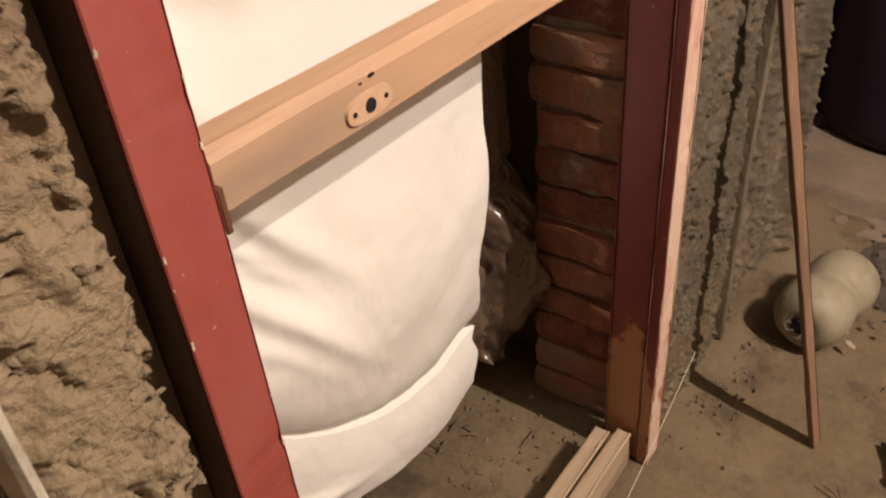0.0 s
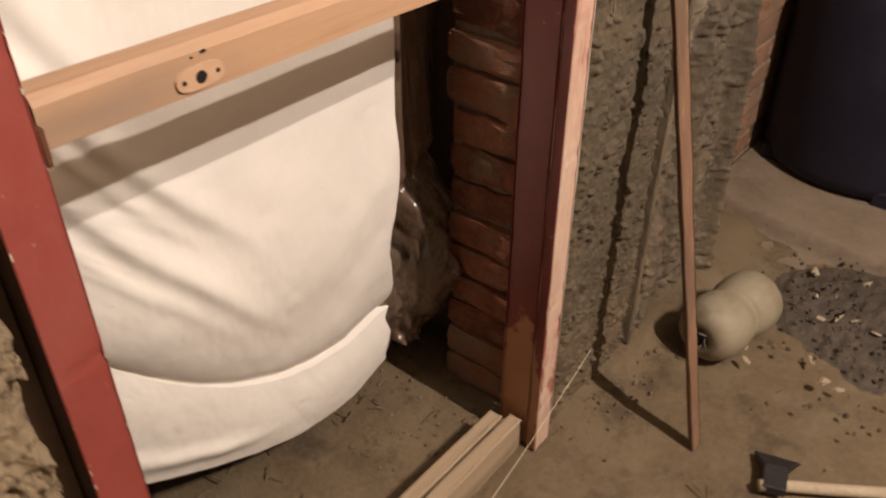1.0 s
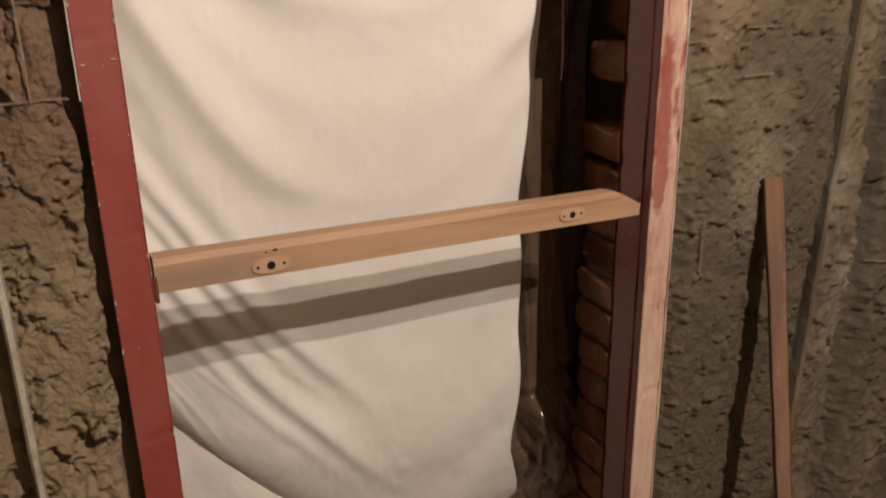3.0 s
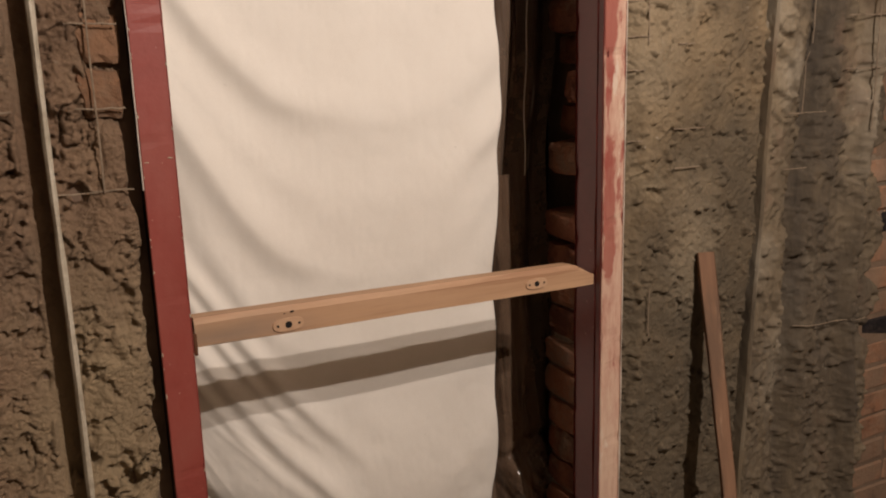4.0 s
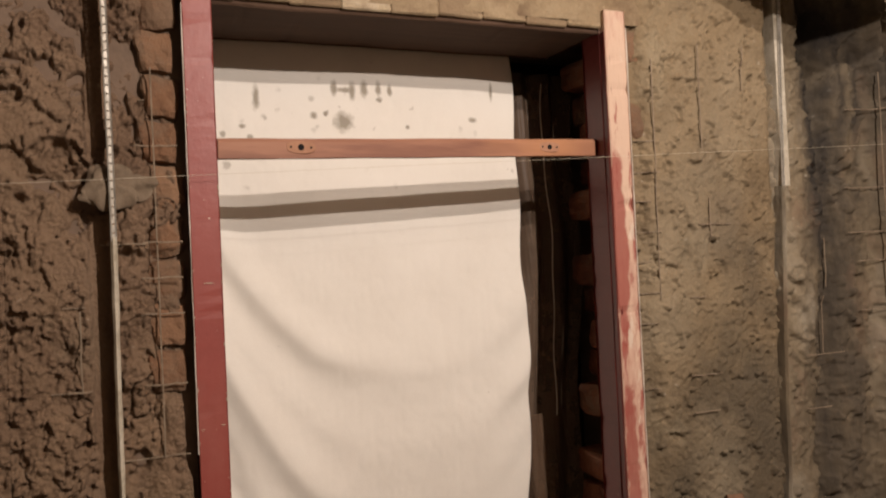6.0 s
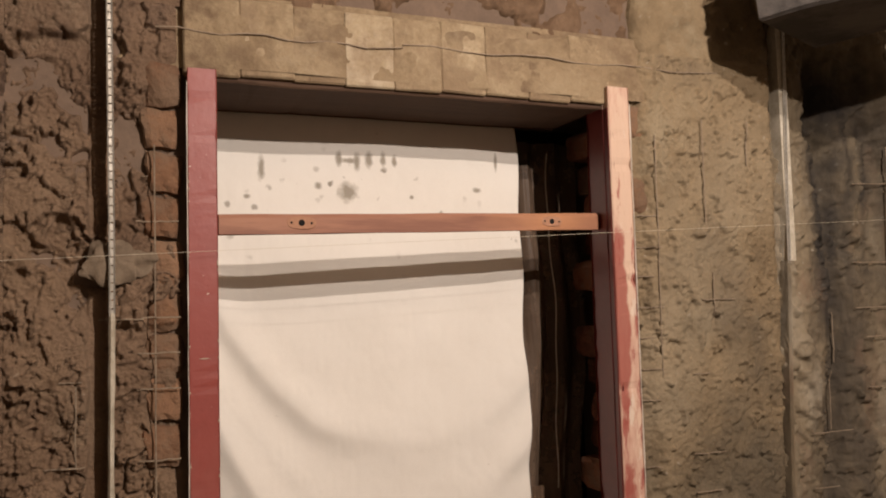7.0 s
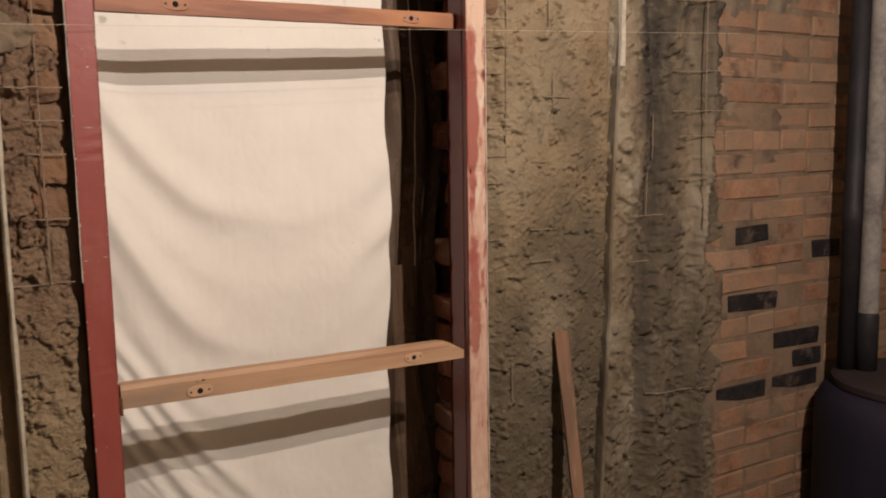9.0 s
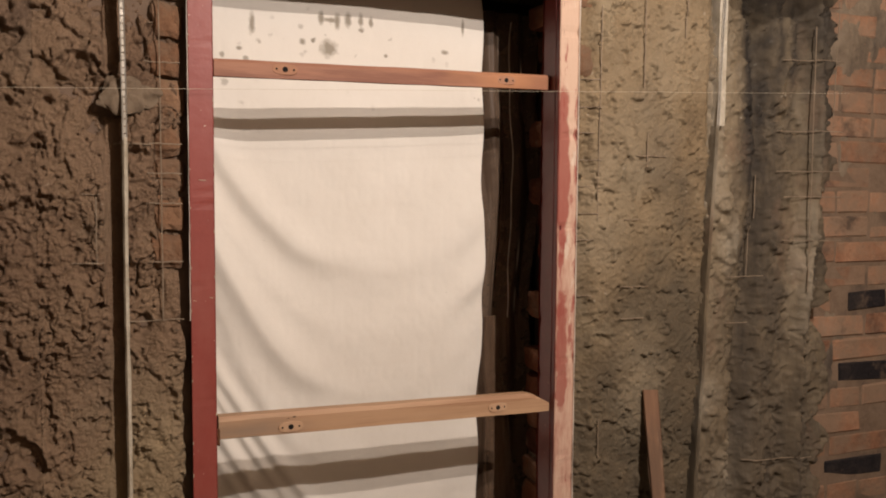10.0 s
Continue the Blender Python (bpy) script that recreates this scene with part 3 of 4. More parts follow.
def mud_face(x, z):
    wx, wz = x + 0.024 * fbm(x * 18, z * 18 + 5, 4), z + 0.030 * fbm(x * 18 + 9, z * 18, 4)
    rough = smoothstep(0.42, 0.60, fbm(x * 6 + 1, z * 5 + 8, 3))
    y = 0.016 - 0.034 * (fbm(wx * 6 + 4, wz * 4 + 2, 4, 0.5) - 0.5) - 0.036 * (ledges(fbm(wx * 9 + 2, wz * 6 + 7, 4, 0.45), 5, 0.80) - 0.5)
    y = y + pits(wx, wz, 11, 0.020, 5, 0.61, 0.06) + pits(wx, wz, 26, 0.010, 11, 0.62, 0.06) + pits(wx, wz, 48, 0.008, 17, 0.63, 0.04) + cracks(wx, wz, 11, 0.012, 4, 0.018)
    y = y - (0.45 + 0.55 * rough) * (crumbs(wx, wz, 40, 0.0035, 2, 0.62) + crumbs(x, z, 85, 0.0035, 7, 0.64)) - (0.006 + 0.008 * rough) * (fbm(x * 60, z * 70, 4, 0.75) - 0.5) - 0.0040 * (fbm(x * 230, z * 260, 2, 0.8) - 0.5) - 0.006 * smoothstep(0.50, 0.54, fbm(x * 34 + 6, z * 30, 4, 0.6)) * rough
    y = np.where(y < -0.004, -0.004 + 0.45 * (y + 0.004), y)
    bare = smoothstep(-0.118, -0.096, x + 0.03 * (fbm(z * 16, z * 0 + 2, 3) - 0.5)) * smoothstep(1.38, 1.43, z) * smoothstep(2.12, 2.07, z)
    dab = 1 - smoothstep(0.035, 0.05, np.abs(z - 1.752))
    groove = smoothstep(-0.209, -0.203, x + 0.008 * (fbm(z * 20, z * 0 + 6, 3) - 0.5)) * smoothstep(-0.170, -0.178, x) * smoothstep(0.75, 0.95, z) * (1 - dab)
    return y + 0.016 * bare + (0.034 - y) * 0.85 * groove


def bead_gap(x, z):
    """A narrow open joint along the lower part of the second bead."""
    d = x - (1.207 + 0.0399 * (z - 0.02)) + 0.004 * (fbm(z * 25, z * 0 + 4, 3) - 0.5)
    return 0.035 * smoothstep(-0.017, -0.013, d) * smoothstep(-0.003, -0.006, d) * smoothstep(1.62, 1.50, z + 0.2 * (fbm(z * 6, z * 0 + 9, 3) - 0.5))


def sand_face(x, z):
    wx, wz = x + 0.012 * fbm(x * 25, z * 25 + 5, 3), z + 0.016 * fbm(x * 25 + 9, z * 25, 3)
    y = 0.016 - 0.016 * (fbm(x * 4 + 7, z * 4 + 1, 5, 0.5) - 0.5) - 0.015 * (ledges(fbm(wx * 13 + 1, wz * 11 + 4, 5, 0.55), 6) - 0.5)
    y = y + pits(wx, wz, 30, 0.010, 21, 0.66, 0.05) + cracks(wx, wz, 16, 0.008, 9, 0.02)
    y = y - crumbs(wx, wz, 34, 0.010, 6, 0.69) - crumbs(x, z, 70, 0.005, 13, 0.66) - 0.007 * (fbm(x * 60 + 3, z * 60, 4, 0.75) - 0.5)
    return y + bead_gap(x, z) + 0.016 * (1 - smoothstep(0.0, 0.035, x - 0.866 - 0.03 * fbm(z * 9, z * 0, 3)))


def grey_face(x, z):
    wx, wz = x + 0.016 * fbm(x * 22, z * 18 + 5, 3), z + 0.03 * fbm(x * 22 + 9, z * 14, 3)
    y = 0.032 - 0.026 * (fbm(x * 9 + 2, z * 3 + 6, 5, 0.55) - 0.5) - 0.030 * (ledges(fbm(wx * 14, wz * 5, 5, 0.55), 6) - 0.5)
    y += 0.050 * np.exp(-((x - 1.425 - 0.03 * (z - 1.3) - 0.02 * np.sin(z * 5)) / 0.034) ** 2)
    y -= 0.046 * np.exp(-((x - 1.60 - 0.02 * np.sin(z * 4 + 1)) / 0.024) ** 2)
    y += 0.030 * np.exp(-((x - 1.46) / 0.07) ** 2 - ((z - 2.16) / 0.09) ** 2)
    y -= 0.016 * smoothstep(0.52, 0.60, fbm(x * 10 + 5, z * 6 + 3, 4)) * smoothstep(1.40, 1.34, x)
    return y + pits(wx, wz, 22, 0.012, 31, 0.62) - crumbs(wx, wz, 34, 0.010, 16, 0.66) - crumbs(x, z, 62, 0.006, 3, 0.64) - 0.010 * (fbm(x * 55, z * 55, 4, 0.75) - 0.5)


plaster(-1.5, -0.60, -0.02, 2.2, 0.010, mud_face, MUD, ragged=(0, 0))
plaster(-0.60, -0.33, -0.02, 2.2, 0.0027, mud_face, MUD, ragged=(0, 0))
plaster(-0.33, -0.066, -0.02, 2.2, 0.0022, mud_face, MUD, ragged=(0, 0.014))
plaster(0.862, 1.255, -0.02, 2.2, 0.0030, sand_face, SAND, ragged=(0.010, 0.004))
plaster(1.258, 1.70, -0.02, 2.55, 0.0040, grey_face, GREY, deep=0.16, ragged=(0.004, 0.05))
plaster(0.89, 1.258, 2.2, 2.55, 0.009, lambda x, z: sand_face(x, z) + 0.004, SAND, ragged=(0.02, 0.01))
plaster(-1.5, -0.02, 2.2, 2.55, 0.009, lambda x, z: mud_face(x, z) + 0.006, MUD)
plaster(-0.02, 0.89, 2.215, 2.55, 0.007, lambda x, z: mud_face(x, z) + 0.012 + 0.012 * fbm(x * 9, z * 9, 3), DARKMUD)
plaster(-0.16, 0.98, 2.092, 2.232, 0.004, lambda x, z: 0.022 * smoothstep(0.03, -0.06, x + 0.05 * fbm(x * 9, z * 20, 3)) + 0.022 * smoothstep(0.86, 0.94, x - 0.05 * fbm(x * 9, z * 20, 3)) + 0.0160 - 0.016 * (fbm(x * 8 + 3, z * 9, 5, 0.6) - 0.5) + 0.010 * smoothstep(2.195, 2.225, z + 0.04 * (fbm(x * 12, z * 12, 3) - 0.5)), LINTEL_COAT, deep=0.02, ragged=(0.06, 0.05))

# added unseen walls that close the room and the space behind the opening
for name, lo, hi in (("wall_west", (-2.3, -3.4, 0), (-2.2, 0.3, 2.95)), ("wall_east", (3.0, -3.4, 0), (3.1, 0.3, 2.95)), ("wall_south", (-2.3, -3.5, 0), (3.1, -3.4, 2.95)),
                     ("wall_back_west", (-0.9, 0.45, 0), (-0.8, 1.3, 2.95)), ("wall_back_east", (1.7, 0.45, 0), (1.8, 1.3, 2.95)), ("wall_back", (-0.9, 1.3, 0), (1.8, 1.4, 2.95))):
    bm = bmesh.new()
    box(bm, lo, hi)
    tagged(part(name, bm, PLAIN), "unseen plain wall added to close the room", "wall", kind="structure")
# added ceiling, out of view, that closes the room above
bm = bmesh.new()
box(bm, (-2.3, -3.5, 2.95), (3.1, 1.4, 3.05))
tagged(part("ceiling", bm, PLAIN), "unseen plain ceiling added to close the room", "ceiling", kind="structure")

# ---- door frame ----
door = empty("door_frame", (0.4, 0, 0), "old wooden door frame with chipped red paint set in the wall", "door frame", kind="structure")
door.location = (0, 0, 0)
part("jamb", plank((-0.049, 0.0, 0.0), (0.0, 0.0045, 2.085), cuts=160, bevel=0.0012, wear=0.0004, seed=1, chips=4.0), RED, door, "chipped red painted jamb face")
part("jamb_body", plank((-0.0485, 0.0050, 0.0), (-0.0005, 0.095, 2.082), cuts=40, bevel=0.003, wear=0.001, seed=7), DARK_WOOD, door)
part("jamb", plank((0.800, 0.0, 0.0), (0.852, 0.024, 2.115), cuts=140, bevel=0.002, wear=0.0010, seed=2, chips=5.0), WORN, door, "jamb with paint worn to bare wood")
part("jamb_lining", plank((0.7985, 0.003, 0.0), (0.812, 0.0225, 2.07), cuts=60, bevel=0.0015, wear=0.001, seed=3), DARK_RED, door)
part("jamb_lining", plank((0.803, 0.0255, 0.0), (0.850, 0.098, 2.08), cuts=90, bevel=0.003, wear=0.0015, seed=4, chips=2.0), DARK_RED, door, "dark red lining worn bare at the foot")
part("header", plank((0.001, 0.024, 2.070), (0.800, 0.245, 2.110), cuts=50, bevel=0.003, wear=0.002, axis=0, seed=6, chips=2.0), HEADER, door, "dark weathered head board")
part("putty_edge", plank((-0.0506, 0.0006, 1.30), (-0.0493, 0.0022, 2.06), cuts=120, bevel=0.0008, wear=0.0016, seed=31, chips=2.0), PUTTY_AND_GLINT, door, "pale putty along the jamb")
part("putty_edge", plank((0.8523, 0.001, 0.05), (0.8550, 0.014, 2.08), cuts=120, bevel=0.0008, wear=0.0014, seed=32, chips=2.0), PUTTY_AND_GLINT, door, "pale putty along the jamb")
chips_rnd = random.Random(44)
for k in range(64):
    bm = bmesh.new()
    at_left = chips_rnd.random() < 0.5
    lump(bm, (-0.0478 if at_left else -0.0012, 0.0004, chips_rnd.uniform(0.25, 2.05)), (chips_rnd.uniform(0.0005, 0.0012), 0.0008, chips_rnd.uniform(0.0008, 0.0036)), k, 0.8, 2)
    part("paint_chip", bm, DAB, door)
for cx0, cz0, cl in ((-0.024, 1.585, 0.008), (-0.008, 1.345, 0.004), (-0.042, 1.34, 0.003)):
    bm = bmesh.new()
    lump(bm, (cx0, 0.0, cz0), (cl, 0.0006, 0.0007), cz0 * 7, 0.6, 2)
    part("paint_scratch", bm, DAB, door)
sill = empty("door_sill", (0, 0, 0), "weathered grooved wooden sill with a splintered end", "sill")
for k, (y0, y1, z1, x1) in enumerate(((0.034, 0.066, 0.078, 0.794), (0.0665, 0.071, 0.070, 0.780), (0.0715, 0.104, 0.081, 0.775))):
    part("sill_strip", plank((-0.02, y0, -0.01), (x1, y1, z1), cuts=40, bevel=0.003, wear=0.003, axis=0, seed=10 + k, chips=2), SILL, sill)


def pocket(parent, at, tilt=0.0, size=0.026, wood=None):
    """A pale routed pocket with a large hole and two screw holes, let into the face of a rail."""
    m = Matrix.Translation(at) @ pose(0, 0, 0, 90, 0, 0) @ pose(0, 0, 0, 0, 0, tilt)
    bm = bmesh.new()
    rim = [bm.verts.new((size * math.copysign(abs(math.cos(a)) ** 0.75, math.cos(a)), 0.42 * size * math.copysign(abs(math.sin(a)) ** 0.8, math.sin(a)), 0.0016)) for a in [2 * math.pi * k / 28 for k in range(28)]]
    low = [bm.verts.new((v.co.x * 1.04, v.co.y * 1.06, -0.001)) for v in rim]
    bm.faces.new(rim)
    for k in range(28):
        bm.faces.new((low[k], low[(k + 1) % 28], rim[(k + 1) % 28], rim[k]))
    bmesh.ops.transform(bm, matrix=m, verts=bm.verts)
    got = part("lock_pocket", bm, wood or POCKET, parent, "pale routed pocket")
    for x, r in ((0.0, 0.22), (-0.70, 0.08), (0.70, 0.08)):
        bm = bmesh.new()
        lathe(bm, [(r * size * 1.15, -0.0009), (r * size, 0.0024)], 16, m @ Matrix.Translation((x * size, 0, 0)))
        part("screw_hole" if x else "spindle_hole", bm, BLACK, got)


def cross_bar(a, b, height, depth, mat, label, notch, seed):
    """A rail wedged between the jambs, with its top edge planed off and one end cut on the slant."""
    bm = bmesh.new()
    a, b = Vector(a), Vector(b)
    n = 40
    rings = []
    for k in range(n + 1):
        t = k / n
        c = a.lerp(b, t)
        top = height / 2
        if notch and t > 0.94:
            top -= (t - 0.94) / 0.06 * height * notch
        prof = [(0, -height / 2), (0, top * 0.62), (0.005, top), (depth - 0.002, top), (depth, top - 0.003), (depth, -height / 2 + 0.002), (0.003, -height / 2 - 0.001)]
        rings.append([bm.verts.new(c + Vector((0, y, z)) + noise.noise_vector(Vector((t * 7, i, seed))) * 0.0011) for i, (y, z) in enumerate(prof)])
    for r0, r1 in zip(rings, rings[1:]):
        for i in range(7):
            bm.faces.new((r0[i], r1[i], r1[(i + 1) % 7], r0[(i + 1) % 7]))
    bm.faces.new(rings[0]), bm.faces.new(rings[-1][::-1])
    bmesh.ops.recalc_face_normals(bm, faces=bm.faces)
    thing = empty("cross_bar", (0, 0, 0), label, "wooden bar", "bars across the door frame")
    part("rail", bm, mat, thing)
    return thing


low_bar = cross_bar((0.004, 0.006, 1.069), (0.797, 0.024, 1.052), 0.046, 0.034, RAIL, "pale planed wooden bar wedged between the red jambs", 0.55, 1)
pocket(low_bar, (0.155, 0.0075, 1.058), 1.5)
pocket(low_bar, (0.655, 0.0190, 1.052), 1.5, 0.024)
bm = bmesh.new()
box(bm, (0.0005, 0.0005, 1.034), (0.006, 0.013, 1.068), 0.001, wear=0.001, seed=3)
part("hinge_leaf", bm, RUST, low_bar, "rusty iron hinge leaf")
for nx, nz, nr in ((0.163, 1.0785, 0.0040), (0.150, 1.0765, 0.0020)):
    bm = bmesh.new()
    lathe(bm, [(nr, -0.0006), (nr * 0.8, 0.0012)], 12, Matrix.Translation((nx, 0.0092, nz)) @ pose(0, 0, 0, 90, 0, 0) @ Matrix.Diagonal((1, 0.35, 1, 1)))
    part("nick", bm, BLACK, low_bar)
top_bar = cross_bar((0.002, 0.004, 1.814), (0.803, 0.058, 1.835), 0.036, 0.03, RAIL_OLD, "reddish old wooden bar wedged high between the jambs", 0.0, 2)
pocket(top_bar, (0.148, 0.0130, 1.819), -1.2, 0.026, POCKET_OLD)
pocket(top_bar, (0.682, 0.0495, 1.832), -1.2, 0.024, POCKET_OLD)

# ---- sheet hung behind the opening ----


def fold_line(x):
    """Height of the crease under which the sheet runs back to the ground."""
    return np.polyval(np.polyfit([-0.3, -0.15, 0.0, 0.086, 0.16, 0.25, 0.40, 0.55, 0.68, 0.78], [1.13, 0.95, 0.74, 0.61, 0.505, 0.415, 0.312, 0.255, 0.238, 0.255], 4), x) - 0.030


rows_n, cols_n = 460, 240
v, u = np.meshgrid(np.linspace(0, 1, rows_n), np.linspace(0, 1, cols_n), indexing="ij")
split = 0.80
edge_v = np.clip(v / split, 0, 1)
right = np.interp(v, [0, 0.2, 0.45, 0.6, 0.72, 0.79, 0.83, 0.9, 1], [0.712, 0.724, 0.733, 0.727, 0.733, 0.772, 0.752, 0.752, 0.742])
right = right + 0.006 * np.sin(v * 23) * (1 - v) + 0.004 * np.sin(v * 51)
cx = -0.28 + u * (right + 0.28)
zf = fold_line(cx)
top_z = 2.085 + 0.006 * (fbm(cx * 12, cx * 0 + 3, 3) - 0.5)
cz = np.where(v < split, top_z + (zf - top_z) * edge_v, 0)
low_t = np.clip((v - split) / (1 - split), 0, 1)
hem_x = np.array([-0.3, -0.08, 0.142, 0.268, 0.427, 0.622, 0.72, 0.80])
hem_y = np.polyval(np.polyfit(hem_x, [0.41, 0.42, 0.413, 0.385, 0.368, 0.370, 0.366, 0.362], 4), cx)
hem_z = np.polyval(np.polyfit(hem_x, [0.40, 0.31, 0.205, 0.125, 0.080, 0.055, 0.075, 0.11], 4), cx)
cz = np.where(v >= split, zf + (hem_z - zf) * low_t + 0.006, cz)
drop = np.clip((2.05 - cz) / 1.8, 0, 1)
cy = 0.262 + 0.075 * drop ** 1.6 + 0.046 * np.exp(-np.clip(cz - zf, 0, 3) / 0.055)
cy_low = 0.362 + (hem_y - 0.362) * low_t - 0.012 * np.sin(low_t * 3.14) - 0.012 * np.exp(-((low_t - 0.74 + 0.35 * (cx - 0.3)) / 0.09) ** 2) * smoothstep(0.46, 0.25, cx)
cy = np.where(v >= split, cy_low, cy)
# swags that hang from the hinge side and, more weakly, from the free edge
off = cx - 0.48
hang = np.where(off < 0, 1.3 * off ** 2 + 2.2 * np.clip(0.25 - cx, 0, 1) ** 1.6, 3.2 * off ** 2)
slope = np.where(off < 0, -2.6 * off + 3.5 * np.clip(0.25 - cx, 0, 1) ** 0.6, 6.4 * off)
drift = 0.022 * (fbm(cx * 4 + 2, cz * 3, 3) - 0.5)
belly = cz - hang + drift
to_left, to_right = smoothstep(0.46, 0.04, cx), smoothstep(0.58, 0.74, cx)
# bottom of each swag, its width, how steeply it climbs to the jamb, and its height at the jamb and at the free edge
for low, w, climb, left_amp, right_amp in ((1.37, 0.042, 0.66, 0.023, 0.006), (1.21, 0.040, 0.75, 0.006, 0.013), (1.05, 0.048, 0.88, 0.031, 0.005), (0.86, 0.045, 1.0, 0.012, 0.003)):
    near = (cz - climb * hang + drift - low) / (w * (1 + (climb * slope) ** 2) ** 0.38)
    crest = np.exp(-np.where(near > 0, near * 0.8, near * 1.3) ** 2)
    cy = cy - np.where(v < split, 1, 0.15) * crest * (left_amp * (0.10 + 0.90 * to_left) + right_amp * to_right) * smoothstep(1.84, 1.66, cz)
# straight folds that run down from the jamb into the crease
slant = 1.25 * np.clip(0.46 - cx, 0, 1) + 0.9 * np.clip(0.20 - cx, 0, 1) ** 1.5
for low, w, amp, end in ((0.640, 0.042, 0.009, 0.30), (0.545, 0.034, 0.014, 0.46), (0.478, 0.024, 0.009, 0.36), (0.395, 0.036, 0.014, 0.48), (0.320, 0.024, 0.005, 0.40)):
    near = (cz - slant + 2.2 * drift - low) / w
    crest = np.exp(-np.where(near > 0, near * 0.85, near * 1.2) ** 2)
    cy = cy - np.where(v < split, 1, 0) * crest * amp * smoothstep(end, end - 0.24, cx) * smoothstep(1.32, 0.95, cz)
cy = cy - 0.0016 * np.sin(belly * 27 + 2.0 * fbm(cx * 3, cz * 3, 2)) * smoothstep(1.75, 1.4, cz) * smoothstep(0.2, 0.5, cz)
cy = cy + 0.012 * (fbm(cx * 5, cz * 5, 3) - 0.5) + 0.004 * (fbm(cx * 14 + cz * 6, cz * 9 - cx * 8, 3, 0.5, True) - 0.5) * smoothstep(1.2, 0.3, cz) + 0.0016 * (fbm(cx * 30, cz * 22, 3, 0.5, True) - 0.5)
cy = cy + 0.010 * smoothstep(0.62, 0.73, cx) * np.sin(cz * 7) - np.where(v < split, 1, 0.3) * 0.022 * np.exp(-((cz - 0.56) / 0.17) ** 2 - ((cx - 0.50) / 0.24) ** 2)
fan = np.arctan2(1.02 - cz, cx + 0.10)
reach = np.hypot(1.02 - cz, cx + 0.10)
cy = cy - 0.006 * (fbm(fan * 9 + 3, reach * 2.0, 3, 0.5, True) - 0.5) * smoothstep(0.95, 0.70, cz) * smoothstep(0.62, 0.30, reach) * np.where(v < split, 1, 0.2)
cloth = tagged(sheet("cloth_sheet", np.stack((cx, cy, cz), -1), CLOTH), "creased off-white cotton sheet hung behind the door frame", "sheet")
solid = cloth.modifiers.new("thickness", "SOLIDIFY")
solid.thickness, solid.offset = 0.0012, 1

# brown plastic film behind the edge of the sheet
fv, fu = np.meshgrid(np.linspace(0, 1, 420), np.linspace(0, 1, 120), indexing="ij")
fz = 2.06 - fv * (2.06 - 0.115 + 0.05 * np.sin(fu * 3))
wide = np.interp(fz, [0.1, 0.2, 0.30, 0.40, 0.46, 0.52, 0.8, 1.3, 1.6, 2.06], [0.93, 0.985, 0.995, 0.975, 0.945, 0.940, 0.940, 0.930, 0.930, 0.930])
fx = 0.715 + fu * (wide + 0.010 * np.sin(fz * 9) * smoothstep(0.5, 0.9, fz) - 0.715)
bag = smoothstep(0.50, 0.36, fz) * smoothstep(0.0, 0.45, fu)
fy = 0.395 - 0.050 * smoothstep(0.7, 1.8, fz) + 0.013 * np.sin(fu * 17 + 1.3 * np.sin(fz * 3)) * (1 - 0.6 * bag)
fy = fy - 0.035 * bag * np.sin(np.clip(fu, 0, 1) * 3.1) * smoothstep(0.10, 0.24, fz) + 0.020 * np.exp(-((fz - 0.47 - 0.05 * fu) / 0.022) ** 2)
ru, rz = fu + 0.10 * fbm(fu * 3, fz * 4, 2), fz + 0.06 * fbm(fu * 4 + 5, fz * 5, 2)
fy = fy + 0.085 * (fbm(ru * 3.0 + rz * 3.0, rz * 9 - ru * 4, 3, 0.42, True) - 0.5) * bag + 0.022 * (fbm(ru * 6 + rz * 1.2, rz * 1.6, 3, 0.45, True) - 0.5) * (1 - bag)
film = tagged(sheet("plastic_film", np.stack((fx, fy, fz), -1), FILM_DULL), "crumpled brown plastic film hanging beside the sheet", "plastic film")

# a second crumpled layer bagged up at the foot
lv, lu = np.meshgrid(np.linspace(0, 1, 320), np.linspace(0, 1, 120), indexing="ij")
lz = 1.22 - lv * (1.22 - 0.13 + 0.04 * np.sin(lu * 3))
lx = 0.755 + lu * (np.interp(lz, [0.1, 0.2, 0.30, 0.40, 0.46, 0.52, 0.8, 1.22], [0.90, 0.965, 0.985, 0.965, 0.925, 0.900, 0.865, 0.810]) - 0.755)
bag = smoothstep(0.56, 0.40, lz)
qu, qz = lu + 0.16 * fbm(lu * 3 + 4, lz * 5, 3), lz + 0.07 * fbm(lu * 4 + 1, lz * 6, 3)
ly = 0.352 + 0.060 * (fbm(qu * 3.2 - qz * 4.0, qz * 8 + qu * 2, 3, 0.40, True) - 0.55) * bag + 0.016 * (fbm(qu * 7, qz * 1.5, 3, 0.45, True) - 0.5) - 0.085 * bag * np.sin(lu * 2.6) * smoothstep(0.10, 0.26, lz)
ly = ly + 0.022 * (fbm(qu * 7 - qz * 9, qz * 15 + qu * 5, 2, 0.4, True) - 0.5) * bag + 0.055 * smoothstep(0.35, 0.0, lu) + 0.018 * np.exp(-((lz - 0.49 - 0.06 * lu) / 0.016) ** 2)
sheet("film_fold", np.stack((lx, ly, lz), -1), FILM, film, "bagged glossy fold of the film")

# pale tube painted in for the glint along the folded film edge
bm = bmesh.new()
edge_z = np.linspace(1.22, 2.03, 40)
tube(bm, [(0.830 + 0.006 * math.sin(z * 9) + 0.002 * math.sin(z * 31), 0.318 + 0.004 * math.sin(z * 14), z) for z in edge_z], 0.0016, 6)
part("film_hem", bm, PUTTY_AND_GLINT, film, "folded film edge, its glint painted as a pale line")

